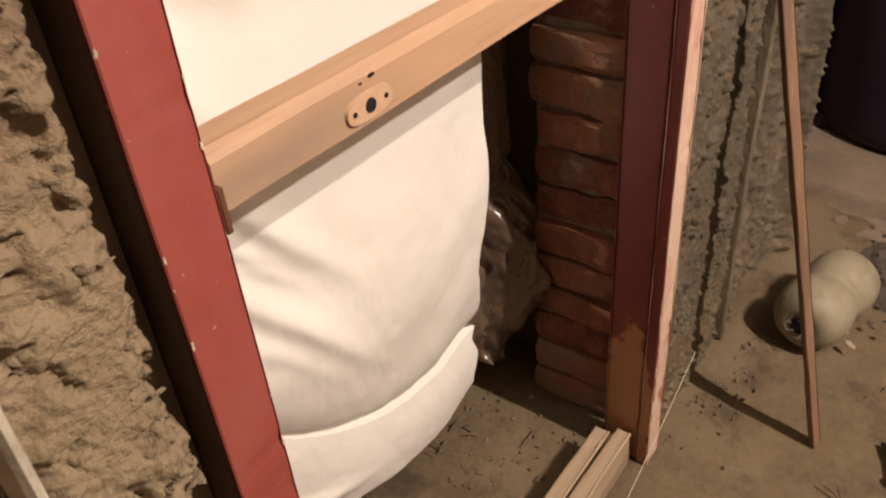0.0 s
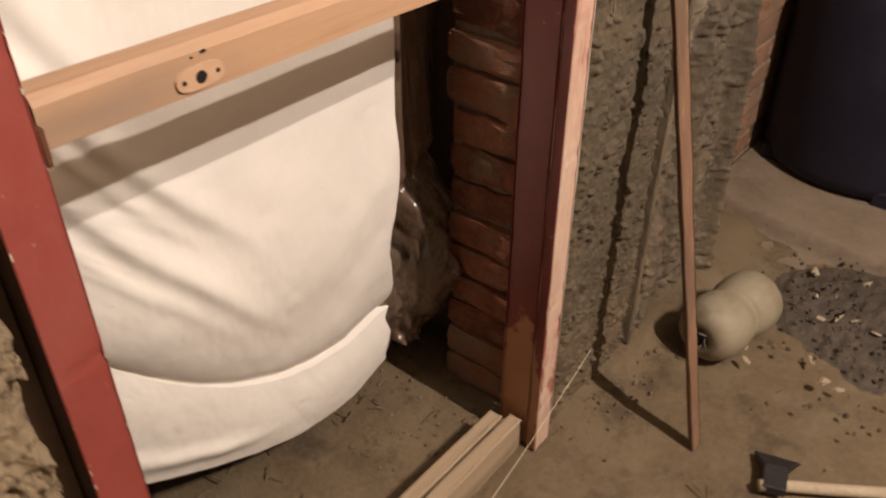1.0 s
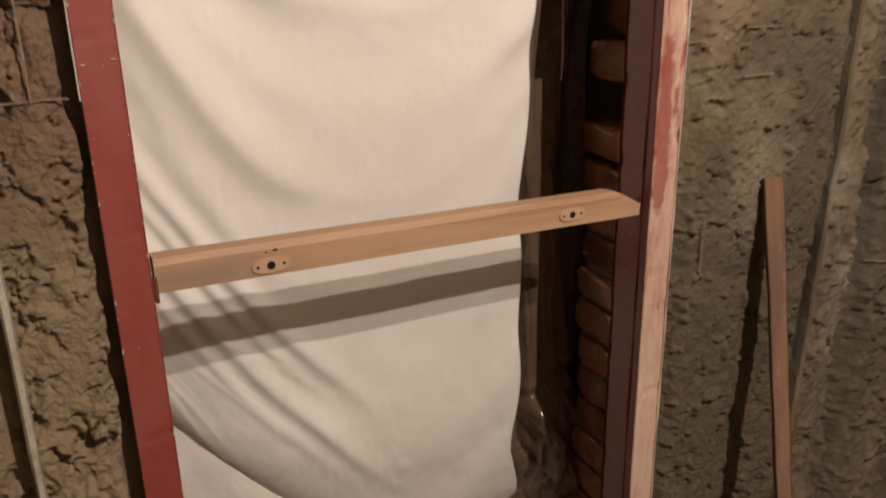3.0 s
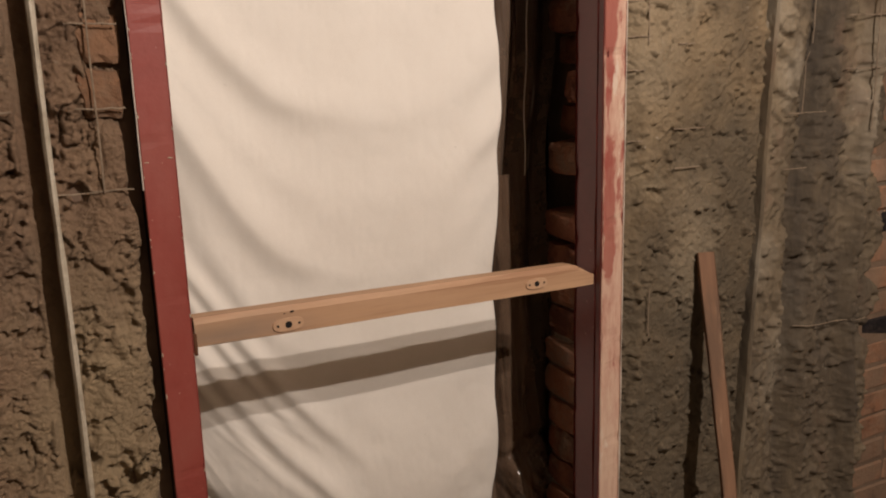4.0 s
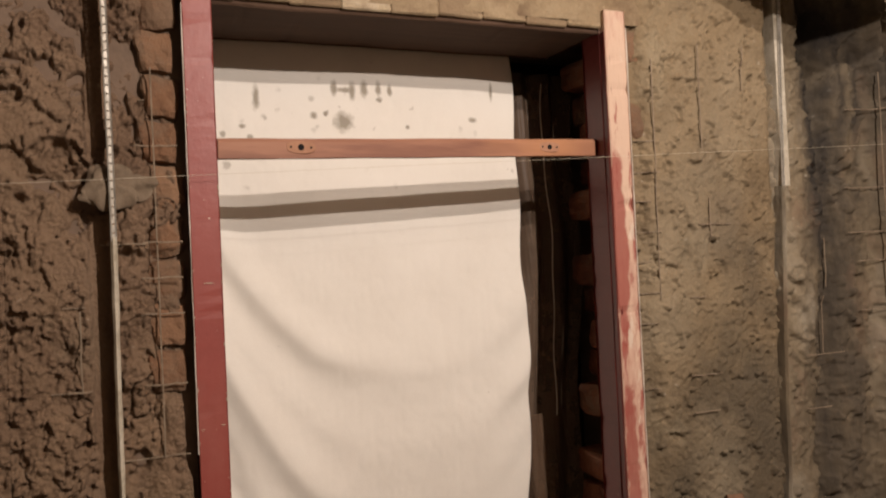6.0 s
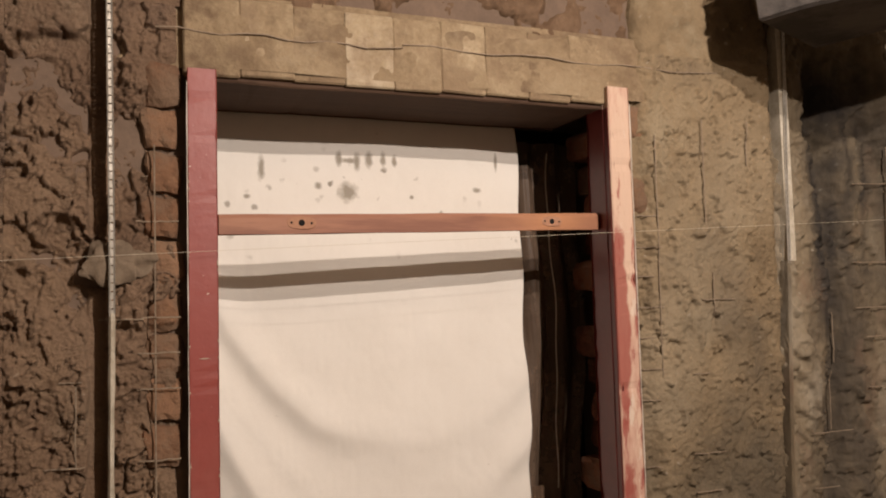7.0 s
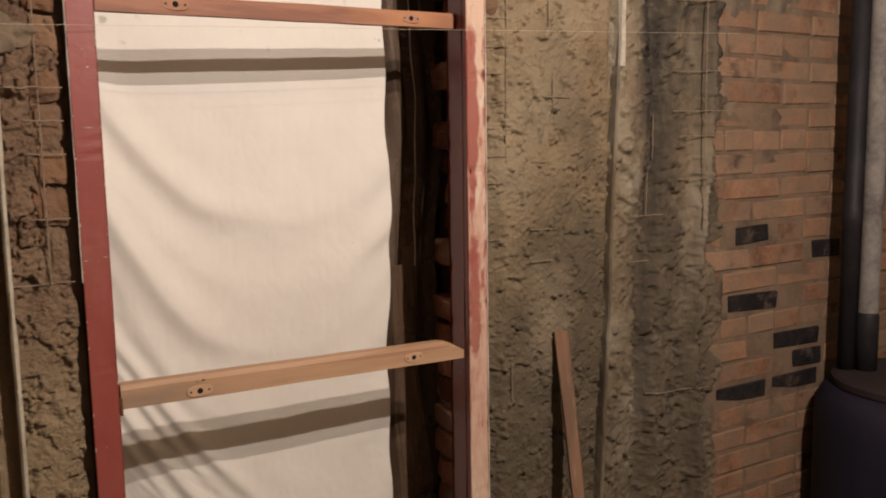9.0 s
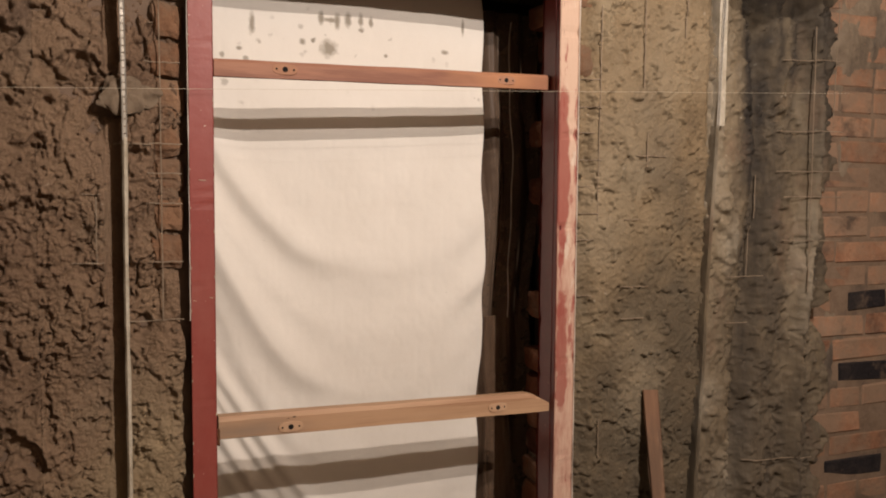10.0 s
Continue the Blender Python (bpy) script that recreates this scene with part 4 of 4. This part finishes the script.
# ---- things against the wall ----
lath_way = Vector((1.078, -0.004, 1.065)) - Vector((1.022, -0.262, 0.0))
bm = plank((-0.020, -0.012, 0), (0.020, 0, lath_way.length), cuts=50, bevel=0.0015, wear=0.0022, seed=21, chips=2)
for vert in bm.verts:
    k = vert.co.z / lath_way.length
    vert.co.x *= 0.60 + 0.40 * k
    if k > 0.99:
        vert.co.z += 0.012 * noise.noise(Vector((vert.co.x * 90, 0, 3)))
lath = tagged(part("wooden_lath", bm, LATH), "thin weathered wooden lath leaning against the plaster", "lath")
lath.matrix_world = Matrix.Translation((1.022, -0.262, 0.0)) @ lath_way.to_track_quat("Z", "Y").to_matrix().to_4x4() @ pose(0, 0, 0, 0, 0, 0)


def bead(a, b, name_label, ladder_from, mat_low):
    """A perforated metal plaster bead: two thin rails with rungs above, mortar-smeared and closed below."""
    a, b = Vector(a), Vector(b)
    thing = empty("plaster_bead", (0, 0, 0), name_label, "plaster bead", "plaster beads on the wall")
    n, cutoff = 90, ladder_from
    low, high = bmesh.new(), bmesh.new()

    def at(t):
        p = a.lerp(b, t)
        return p + Vector((0.0035 * noise.noise(Vector((t * 5, a.x, 0))), 0.003 * noise.noise(Vector((t * 8, 5, a.x))), 0))

    rings = []
    for k in range(n + 1):
        t = cutoff * k / n
        p = at(t)
        w = 0.0048 + 0.0016 * noise.noise(Vector((t * 40, 2, a.x)))
        rings.append([low.verts.new(p + Vector(d)) for d in ((-w, 0.036, 0), (-w, 0.001, 0), (-w * 0.3, -0.004, 0), (w * 0.3, -0.004, 0), (w, 0.001, 0), (w, 0.036, 0))])
    for r0, r1 in zip(rings, rings[1:]):
        for i in range(5):
            low.faces.new((r0[i], r0[i + 1], r1[i + 1], r1[i]))
    part("smeared_length", low, mat_low, thing)
    for dx in (-0.0036, 0.0036):
        pts = [at(cutoff + (1 - cutoff) * k / 40) + Vector((dx, -0.001, 0)) for k in range(41)]
        tube(high, pts, 0.0017, 5)
    steps = int((b - a).length * (1 - cutoff) / 0.014)
    for k in range(steps):
        p = at(cutoff + (1 - cutoff) * k / steps)
        box(high, p + Vector((-0.0040, -0.002, -0.0058)), p + Vector((0.0040, 0.0005, 0.0058)))
    part("perforated_length", high, ZINC, thing)
    bm2 = bmesh.new()
    box(bm2, at(cutoff) + Vector((-0.001, 0.002, 0)), at(1) + Vector((0.0015, 0.034, 0)))
    part("web", bm2, ZINC_OLD, thing)


bead((-0.168, -0.012, 0.0), (-0.173, -0.014, 2.45), "galvanised plaster bead stuck upright on the mud wall", 0.68, ZINC_OLD)
bead((1.207, 0.006, 0.02), (1.300, 0.008, 2.35), "galvanised plaster bead on the sand plaster, smeared with mortar", 0.74, GREY)

bm = bmesh.new()
lump(bm, (-0.165, 0.008, 1.748), (0.052, 0.010, 0.032), 4, 0.7, 5)
for vert in bm.verts:
    vert.co += noise.noise_vector(vert.co * 45) * 0.008
tagged(part("plaster_dab", bm, DABMUD, smooth=True), "grey mortar dab that holds the bead on the mud wall", "mortar dab")

for fz in (1.21, 1.06, 0.955, 0.865, 1.28):
    bm = bmesh.new()
    lump(bm, (-0.075, 0.010, fz), (0.0050, 0.002, 0.0012), fz * 9, 0.9, 2)
    tagged(part("fibre_tuft", bm, DABMUD), "pale fibre tuft at the broken edge of the mud plaster", "fibre", "fibre tufts in the mud")

# wire mesh that shows through the plaster
wires = bmesh.new()
rnd = random.Random(5)


def wire(x0, z0, x1, z1, face, lift=0.003):
    n = 8
    xs, zs = np.linspace(x0, x1, n), np.linspace(z0, z1, n)
    ys = np.minimum.accumulate(face(xs, zs)) - lift
    tube(wires, [(x + rnd.uniform(-1, 1) * 0.0008, y, z + rnd.uniform(-1, 1) * 0.0008) for x, y, z in zip(xs, ys, zs)], 0.0014, 5)


for z in (1.898, 1.82, 1.657, 1.598, 1.538, 1.42, 1.302):
    wire(-0.125 + rnd.uniform(-0.01, 0.01), z, -0.062, z, mud_face)
for x, z0, z1 in ((-0.102, 1.30, 1.95), (-0.224, 1.42, 1.55)):
    wire(x, z0, x, z1, mud_face)
for x0, x1, z in ((-0.25, -0.215, 1.555), (-0.27, -0.21, 1.42), (-0.19, -0.12, 1.655), (-0.17, -0.11, 1.30)):
    wire(x0, z, x1, z, mud_face)
for z in (1.843, 1.775, 1.713, 1.647, 1.582, 1.515, 1.45, 1.31):
    wire(0.858, z, 0.925 + rnd.uniform(-0.02, 0.005), z, sand_face)
for x, z0, z1 in ((0.921, 1.50, 2.02), (1.046, 1.80, 2.06), (1.062, 1.62, 1.72), (1.17, 1.96, 2.06), (0.93, 0.9, 1.0)):
    wire(x, z0, x, z1, sand_face)
for x0, x1, z in ((0.99, 1.07, 1.33), (1.03, 1.12, 1.66), (0.99, 1.06, 1.25), (1.00, 1.04, 1.50)):
    wire(x0, z, x1, z, sand_face)
for x, z0, z1 in ((1.585, 1.30, 2.02), (1.44, 1.34, 1.48), (1.70, 1.78, 2.1), (1.46, 1.50, 1.62)):
    wire(x, z0, x, z1, grey_face, 0.012)
for x0, x1, z in ((1.50, 1.68, 1.93), (1.50, 1.69, 1.74), (1.52, 1.69, 1.56), (1.33, 1.45, 1.345), (1.52, 1.69, 1.44), (1.42, 1.62, 0.83), (1.33, 1.40, 1.22), (1.5, 1.68, 1.63)):
    wire(x0, z, x1, z, grey_face, 0.012)
for x0, x1, z in ((-0.10, 0.35, 2.155), (0.35, 1.10, 2.165)):
    tube(wires, [(x0 + (x1 - x0) * k / 12, 0.012 + 0.003 * math.sin(k), z + 0.004 * math.sin(k * 1.7)) for k in range(13)], 0.0015, 5)
tagged(part("wire_mesh", wires, WIRE), "rusty wire mesh showing through the broken plaster", "wire mesh", kind="stuff")

bm = bmesh.new()
tube(bm, [(-1.5 + 3.2 * k / 30, -0.022 + 0.002 * math.sin(k), 1.750 + 0.0463 * (-1.5 + 3.2 * k / 30 + 0.362)) for k in range(31)], 0.00033, 5)
tagged(part("guide_string", bm, STRING), "thin pale guide string stretched level along the wall", "string")
bm = bmesh.new()
tube(bm, [Vector((0.974, -0.012, 0.171)).lerp(Vector((0.52, -0.02, 0.012)), k / 10) + Vector((0, 0, -0.01 * math.sin(math.pi * k / 10))) for k in range(11)], 0.0008, 5)
tagged(part("loose_string", bm, STRING), "loose pale string trailing from the wall to the floor", "string")

# ---- floor things ----
can = empty("canister", (1.40, -0.165, 0.0), "cream two-lobed plastic canister lying on the dirt floor", "canister")
axis = (Vector((1.515, -0.190, 0.079)) - Vector((1.262, -0.142, 0.079))).normalized()
turn = Matrix.Translation(Vector((1.262, -0.142, 0.079)) - can.location) @ axis.to_track_quat("Z", "Y").to_matrix().to_4x4()
bm = bmesh.new()
lathe(bm, [(0.022, 0.006), (0.032, 0.0), (0.052, 0.004), (0.067, 0.016), (0.076, 0.036), (0.080, 0.062), (0.080, 0.088), (0.077, 0.106), (0.071, 0.118), (0.069, 0.124), (0.071, 0.129), (0.0735, 0.135), (0.071, 0.140),
           (0.074, 0.148), (0.079, 0.164), (0.080, 0.190), (0.079, 0.214), (0.074, 0.234), (0.062, 0.248), (0.042, 0.254), (0.0005, 0.255)], 44, turn)
part("body", bm, CREAM, can, smooth=True)
bm = bmesh.new()
lathe(bm, [(0.020, -0.002), (0.016, 0.006), (0.0005, 0.007)], 20, turn)
part("mouth", bm, BLACK, can, "dark open mouth")
bm = bmesh.new()
for k in range(5):
    a = k * 1.3
    tube(bm, [turn @ Vector((0.016 * math.cos(a), 0.016 * math.sin(a), 0)), turn @ Vector((0.024 * math.cos(a + 0.5), 0.024 * math.sin(a + 0.5), -0.012)), turn @ Vector((0.03 * math.cos(a + 1), 0.03 * math.sin(a + 1), -0.006))], 0.0012, 5)
part("wire_scrap", bm, ZINC, can)

axe = empty("hatchet", (1.02, -0.42, 0.0), "dark iron hatchet with a pale wooden handle on the floor", "hatchet")
bm = bmesh.new()
outline = [(-0.035, 0.075), (0.055, 0.070), (0.030, 0.030), (0.026, -0.030), (-0.020, -0.032), (-0.018, 0.025)]
lo = [bm.verts.new((x, y, 0.006 + 0.006 * (y < 0.05))) for x, y in outline]
hi = [bm.verts.new((x, y, 0.016 + 0.018 * (y < 0.05))) for x, y in outline]
bm.faces.new(lo[::-1]), bm.faces.new(hi)
for k in range(6):
    bm.faces.new((lo[k], lo[(k + 1) % 6], hi[(k + 1) % 6], hi[k]))
bmesh.ops.recalc_face_normals(bm, faces=bm.faces)
bmesh.ops.bevel(bm, geom=list(bm.edges), offset=0.002, segments=1, affect="EDGES")
bmesh.ops.transform(bm, matrix=pose(0.0, 0.0, 0, 0, 0, -71), verts=bm.verts)
part("axe_head", bm, AXE, axe)
bm = bmesh.new()
tube(bm, [(-0.03, 0.015, 0.022), (0.0, -0.025, 0.022), (0.05, -0.10, 0.020), (0.11, -0.185, 0.018), (0.17, -0.275, 0.018)], 0.0125, 10)
part("handle", bm, CHIP, axe, "pale wooden handle", smooth=True)

# boiler on its low cement plinth, with the flue and a cement pipe
px, py = np.meshgrid(np.linspace(1.80, 2.95, 110), np.linspace(-1.1, 0.14, 80))
edge_x = 1.93 + 0.15 * (py - 0.1)
pz = 0.062 * smoothstep(0.0, 0.022, px - edge_x + 0.012 * (fbm(py * 12, px * 12, 3) - 0.5)) + 0.006 * (fbm(px * 12, py * 12, 4) - 0.5) - 0.005
tagged(sheet("plinth", np.stack((px, py, pz), -1), CEMENT), "low rough cement plinth on the dirt floor", "plinth", kind="structure")
boiler = empty("boiler", (2.45, -0.17, 0.055), "dark sooty steel boiler standing on a low cement plinth", "boiler")
bm = bmesh.new()
lathe(bm, [(0.27, 0.0), (0.305, 0.02), (0.315, 0.06), (0.318, 0.56), (0.312, 0.62), (0.285, 0.665), (0.25, 0.68)], 48)
part("body", bm, STEEL, boiler, smooth=True)
bm = bmesh.new()
lathe(bm, [(0.262, 0.672), (0.268, 0.68), (0.268, 0.70), (0.255, 0.708), (0.18, 0.712), (0.0005, 0.715)], 48)
part("lid", bm, RIM, boiler, "rusty brown lid")
for a in (2.2, 3.6, 5.0):
    bm = bmesh.new()
    box(bm, (0.29 * math.cos(a) - 0.03, 0.29 * math.sin(a) - 0.03, -0.012), (0.29 * math.cos(a) + 0.03, 0.29 * math.sin(a) + 0.03, 0.05), 0.006)
    part("foot", bm, STEEL, boiler)
bm = bmesh.new()
lathe(bm, [(0.030, 0.70), (0.030, 1.2), (0.033, 1.205), (0.033, 1.26), (0.030, 1.265), (0.030, 2.90)], 24, Matrix.Translation((-0.10, 0.200, 0)))
part("flue_pipe", bm, FLUE, boiler, "black steel flue pipe", smooth=True)
bm = bmesh.new()
lathe(bm, [(0.036, 0.70), (0.036, 0.90), (0.033, 0.91)], 24, Matrix.Translation((-0.068, 0.150, 0)))
sleeve = part("pipe_sleeve", bm, FLUE, boiler, "sooty dark sleeve", smooth=True)
bm = bmesh.new()
lathe(bm, [(0.031, 0.905), (0.032, 0.91), (0.032, 2.90), (0.030, 2.903)], 24, Matrix.Translation((-0.068, 0.150, 0)))
part("cement_pipe", bm, ASBESTOS, boiler, "pale grey cement pipe with dark smudges", smooth=True)

# timber box beam under the ceiling
bm = bmesh.new()
for k in range(3):
    box(bm, (0.0, -0.40, 0.075 * k + 0.0), (0.30, 0.0, 0.075 * k + 0.073), 0.008, wear=0.008, seed=k)
bmesh.ops.subdivide_edges(bm, edges=[e for e in bm.edges if e.calc_length() > 0.3], cuts=12)
for vert in bm.verts:
    vert.co += noise.noise_vector(vert.co * 6) * 0.008
beam = tagged(part("ceiling_beam", bm, BEAM), "grey weathered boarded beam under the ceiling near the wall", "beam", kind="structure")
beam.matrix_world = pose(1.045, -0.165, 2.225, 0, 0, 22)
bm = bmesh.new()
for sy in (-0.12, -0.30):
    box(bm, (0.1, sy - 0.03, 0.22), (0.2, sy + 0.03, 0.74))
hang = part("hanger", bm, BEAM, beam)

# ash heap and litter
ax, ay = np.meshgrid(np.linspace(1.36, 2.0, 130), np.linspace(-0.95, -0.12, 150))
r = np.sqrt(((ax - 1.72) / 0.30) ** 2 + ((ay + 0.55) / 0.40) ** 2) + 0.25 * (fbm(ax * 8, ay * 8, 3) - 0.5)
az = 0.055 * smoothstep(1.0, 0.1, r) + 0.022 * (fbm(ax * 26, ay * 26, 4, 0.6, True) - 0.5) * smoothstep(1.05, 0.8, r) - 0.012 * smoothstep(0.9, 1.1, r) - 0.006
tagged(sheet("ash_heap", np.stack((ax, ay, az), -1), ASH), "heap of dark ash and cinders on the floor", "ash", kind="stuff")
rnd = random.Random(11)
chips, rubble, cinders = bmesh.new(), bmesh.new(), bmesh.new()
for k in range(24):
    at = (rnd.uniform(1.30, 1.95), rnd.uniform(-0.75, -0.22), 0.02 + 0.02 * rnd.random())
    s = rnd.uniform(0.006, 0.02)
    before = set(chips.verts)
    lump(chips, (0, 0, 0), (s, s * rnd.uniform(0.25, 0.6), s * 0.25), k, 0.9)
    bmesh.ops.transform(chips, matrix=Matrix.Translation(at) @ pose(0, 0, 0, rnd.uniform(-25, 25), rnd.uniform(-25, 25), rnd.uniform(0, 180)), verts=[v for v in chips.verts if v not in before])
for k in range(300):
    s = rnd.uniform(0.002, 0.007)
    lump(cinders, (rnd.gauss(1.68, 0.16), rnd.gauss(-0.5, 0.16), 0.02 + 0.03 * rnd.random()), (s, s, s), k, 0.6)
for k in range(440):
    if k < 170:
        at = (rnd.uniform(0.55, 0.86), rnd.uniform(0.12, 0.42))
    elif k < 290:
        at = (rnd.uniform(0.86, 1.3), 0.0 - abs(rnd.gauss(0, 0.05)))
    else:
        at = (rnd.uniform(0.1, 2.0), rnd.uniform(-0.9, 0.3))
    s = abs(rnd.gauss(0, 0.0026)) + 0.0011
    lump(rubble, (*at, 0.001), (s, s * rnd.uniform(0.5, 1), s * 0.55), k, 1.1)
twigs = bmesh.new()
for k in range(46):
    if k < 30:
        x = rnd.uniform(0.22, 0.74)
        at = Vector((x, float(np.interp(x, [0.1, 0.32, 0.52, 0.66, 0.76], [0.58, 0.49, 0.425, 0.425, 0.46])) - rnd.uniform(-0.06, 0.10), 0.012))
    else:
        at = Vector((rnd.uniform(0.25, 1.25), rnd.uniform(-0.35, 0.30), 0.008))
    way = Vector((rnd.uniform(-1, 1), rnd.uniform(-1, 1), rnd.uniform(-0.1, 0.25))).normalized() * rnd.uniform(0.008, 0.030)
    tube(twigs, [at - way, at + Vector((rnd.uniform(-1, 1), rnd.uniform(-1, 1), 0.8)) * 0.003, at + way], rnd.uniform(0.0008, 0.0022), 5)
tagged(part("twigs", twigs, STONE), "small twigs and straw fallen on the floor and hem", "twigs", kind="stuff")
tagged(part("wood_chips", chips, CHIP), "pale wood chips strewn over the ash", "wood chips", kind="stuff")
tagged(part("cinders", cinders, ASH), "dark cinders lying on the ash heap", "cinders", kind="stuff")
tagged(part("rubble", rubble, STONE), "small crumbs of plaster and stone on the floor", "rubble", kind="stuff")

# ---- bricks ----


def brick_mesh(name, size, seed, mat, wear=0.004, bevel=0.007):
    bm = bmesh.new()
    box(bm, (-size[0] / 2, -size[1] / 2, -size[2] / 2), (size[0] / 2, size[1] / 2, size[2] / 2), bevel, wear=wear, seed=seed)
    data = bpy.data.meshes.new(name)
    bm.to_mesh(data)
    bm.free()
    data.materials.append(mat)
    return data


def worn_brick(size, seed, mat):
    """A brick with rounded, broken edges."""
    bm = bmesh.new()
    box(bm, (-size[0] / 2, -size[1] / 2, -size[2] / 2), (size[0] / 2, size[1] / 2, size[2] / 2))
    bmesh.ops.subdivide_edges(bm, edges=list(bm.edges), cuts=4, use_grid_fill=True)
    for v in bm.verts:
        q = Vector([2 * v.co[i] / size[i] for i in range(3)])
        near = sum(max(0, abs(q[i]) - 0.55) for i in range(3))
        v.co -= Vector((q.x * 0.009, q.y * 0.009, q.z * 0.004)) * max(0, near - 0.45)
        v.co += noise.noise_vector(v.co * 19 + Vector((seed * 3.3, 0, 0))) * 0.008 + noise.noise_vector(v.co * 55 + Vector((seed, 9, 0))) * 0.003
    data = bpy.data.meshes.new("brick")
    bm.to_mesh(data)
    bm.free()
    data.materials.append(mat)
    return data


def lay(data, at, turn=(0, 0, 0), name="brick"):
    ob = new(name, data)
    ob.parent = wall
    ob.matrix_basis = pose(*at, *turn)
    return ob


rnd = random.Random(3)
# soldier course over the opening
soldiers = [brick_mesh("brick", (0.0968, 0.06, 0.142), k, LINTEL, 0.004, 0.003) for k in range(4)]
for k in range(9):
    lay(rnd.choice(soldiers), (-0.005 + 0.0965 * k, 0.045 + rnd.uniform(-0.0012, 0.0012), 2.150 + rnd.uniform(-0.002, 0.002)), (rnd.uniform(-0.4, 0.4), rnd.uniform(-0.5, 0.5), 0), "lintel_brick")
# toothed ends of the courses inside the opening
ends = [worn_brick((0.20, 0.195, h), 20 + k, BRICK) for k, h in enumerate((0.070, 0.073, 0.075, 0.068, 0.072, 0.066))]
halves = [worn_brick((0.20, 0.115, h), 40 + k, BRICK) for k, h in enumerate((0.070, 0.072, 0.074))]
for k in range(27):
    z = 0.036 + 0.0768 * k
    out = (0.030 if z > 1.05 else 0.0) * (k % 2) + rnd.uniform(0, 0.009)
    short = z > 1.05 and k % 3 == 0
    lay(rnd.choice(halves if short else ends), (0.964 + out, (0.165 if short else 0.195) + rnd.uniform(-0.006, 0.012), z), (rnd.uniform(-2, 2), rnd.uniform(-2, 2), rnd.uniform(-3, 3)))
bm = bmesh.new()
box(bm, (0.884, 0.112, 0.0), (0.984, 0.290, 1.04))
bmesh.ops.subdivide_edges(bm, edges=list(bm.edges), cuts=14, use_grid_fill=True)
for vert in bm.verts:
    vert.co += noise.noise_vector(vert.co * 40) * 0.008
part("joint_mortar", bm, MORTAR, wall)
# bare brickwork beyond the plaster
full = [brick_mesh("brick", (0.266, 0.06, 0.0705), 60 + k, PALE_BRICK, 0.006) for k in range(5)]
half = [brick_mesh("brick", (0.130, 0.06, 0.0705), 70 + k, PALE_BRICK, 0.004) for k in range(3)]
# these fill the holes, whose shade is painted instead of left open
hole_full = [brick_mesh("brick", (0.245, 0.05, 0.058), 80 + k, HOLE_BRICK, 0.009, 0.004) for k in range(2)]
hole_half = [brick_mesh("brick", (0.160, 0.05, 0.058), 84 + k, HOLE_BRICK, 0.009, 0.004) for k in range(2)]
holes = {(17, 1.997): 1, (14, 2.008): 0, (12, 2.242): 0, (11, 2.306): 1, (10, 1.965): 0, (10, 2.242): 0, (16, 2.39): 1}
for row in range(1, 36):
    z = -0.0492 + 0.0759 * row
    headers = row % 2 == 1
    pitch = 0.134 if headers and row % 4 == 1 else 0.271
    x = 1.72 + (-0.135 if row % 2 else 0.0) * (pitch > 0.2)
    marks = [hx for (hr, hx) in holes if hr == row]
    while x < 2.95:
        mid = x + pitch / 2
        if not any(abs(mid - hx) < (0.5 * pitch + 0.075) for hx in marks):
            lay(rnd.choice(half if pitch < 0.2 else full), (mid, 0.1785 + rnd.uniform(-0.003, 0.003), z), (0, rnd.uniform(-0.8, 0.8), rnd.uniform(-0.8, 0.8)))
        x += pitch
    for hx in marks:
        small_one = holes[(row, hx)]
        lay(rnd.choice(hole_half if small_one else hole_full), (hx, 0.1725, z), (0, rnd.uniform(-1, 1), 0))
bm = bmesh.new()
box(bm, (1.716, 0.1515, -0.03), (2.98, 0.170, 2.9))
part("mortar_bed", bm, MORTAR, wall)
plaster(1.69, 2.36, 1.50, 2.60, 0.006, lambda x, z: 0.1575 - 0.030 * (fbm(x * 7 + 1, z * 6 + 3, 5, 0.6) - 0.5) - 0.012 * smoothstep(1.60, 2.25, z + 0.35 * (1.9 - x)), SMEAR, deep=0.02, ragged=(0, 0.05))
plaster(1.69, 1.90, 0.02, 1.50, 0.006, lambda x, z: 0.1500 - 0.030 * (fbm(x * 9 + 5, z * 7 + 3, 5, 0.6) - 0.5) + 0.060 * (x - 1.76), SMEAR, deep=0.02, ragged=(0, 0.05))
# orange bricks that show beside the frame where the mud has fallen
edge_bricks = [worn_brick((0.066, 0.05, 0.066 + 0.006 * k), 90 + k, ORANGE_BRICK) for k in range(3)]
for k in range(9):
    lay(rnd.choice(edge_bricks), (-0.088 + rnd.uniform(-0.004, 0.004), 0.0535 + rnd.uniform(-0.004, 0.004), 1.44 + 0.0775 * k), (0, rnd.uniform(-4, 4), rnd.uniform(-4, 4)))
for z in (2.05, 1.89):
    lay(rnd.choice(edge_bricks), (0.880, 0.050, z), (0, rnd.uniform(-6, 6), 0))
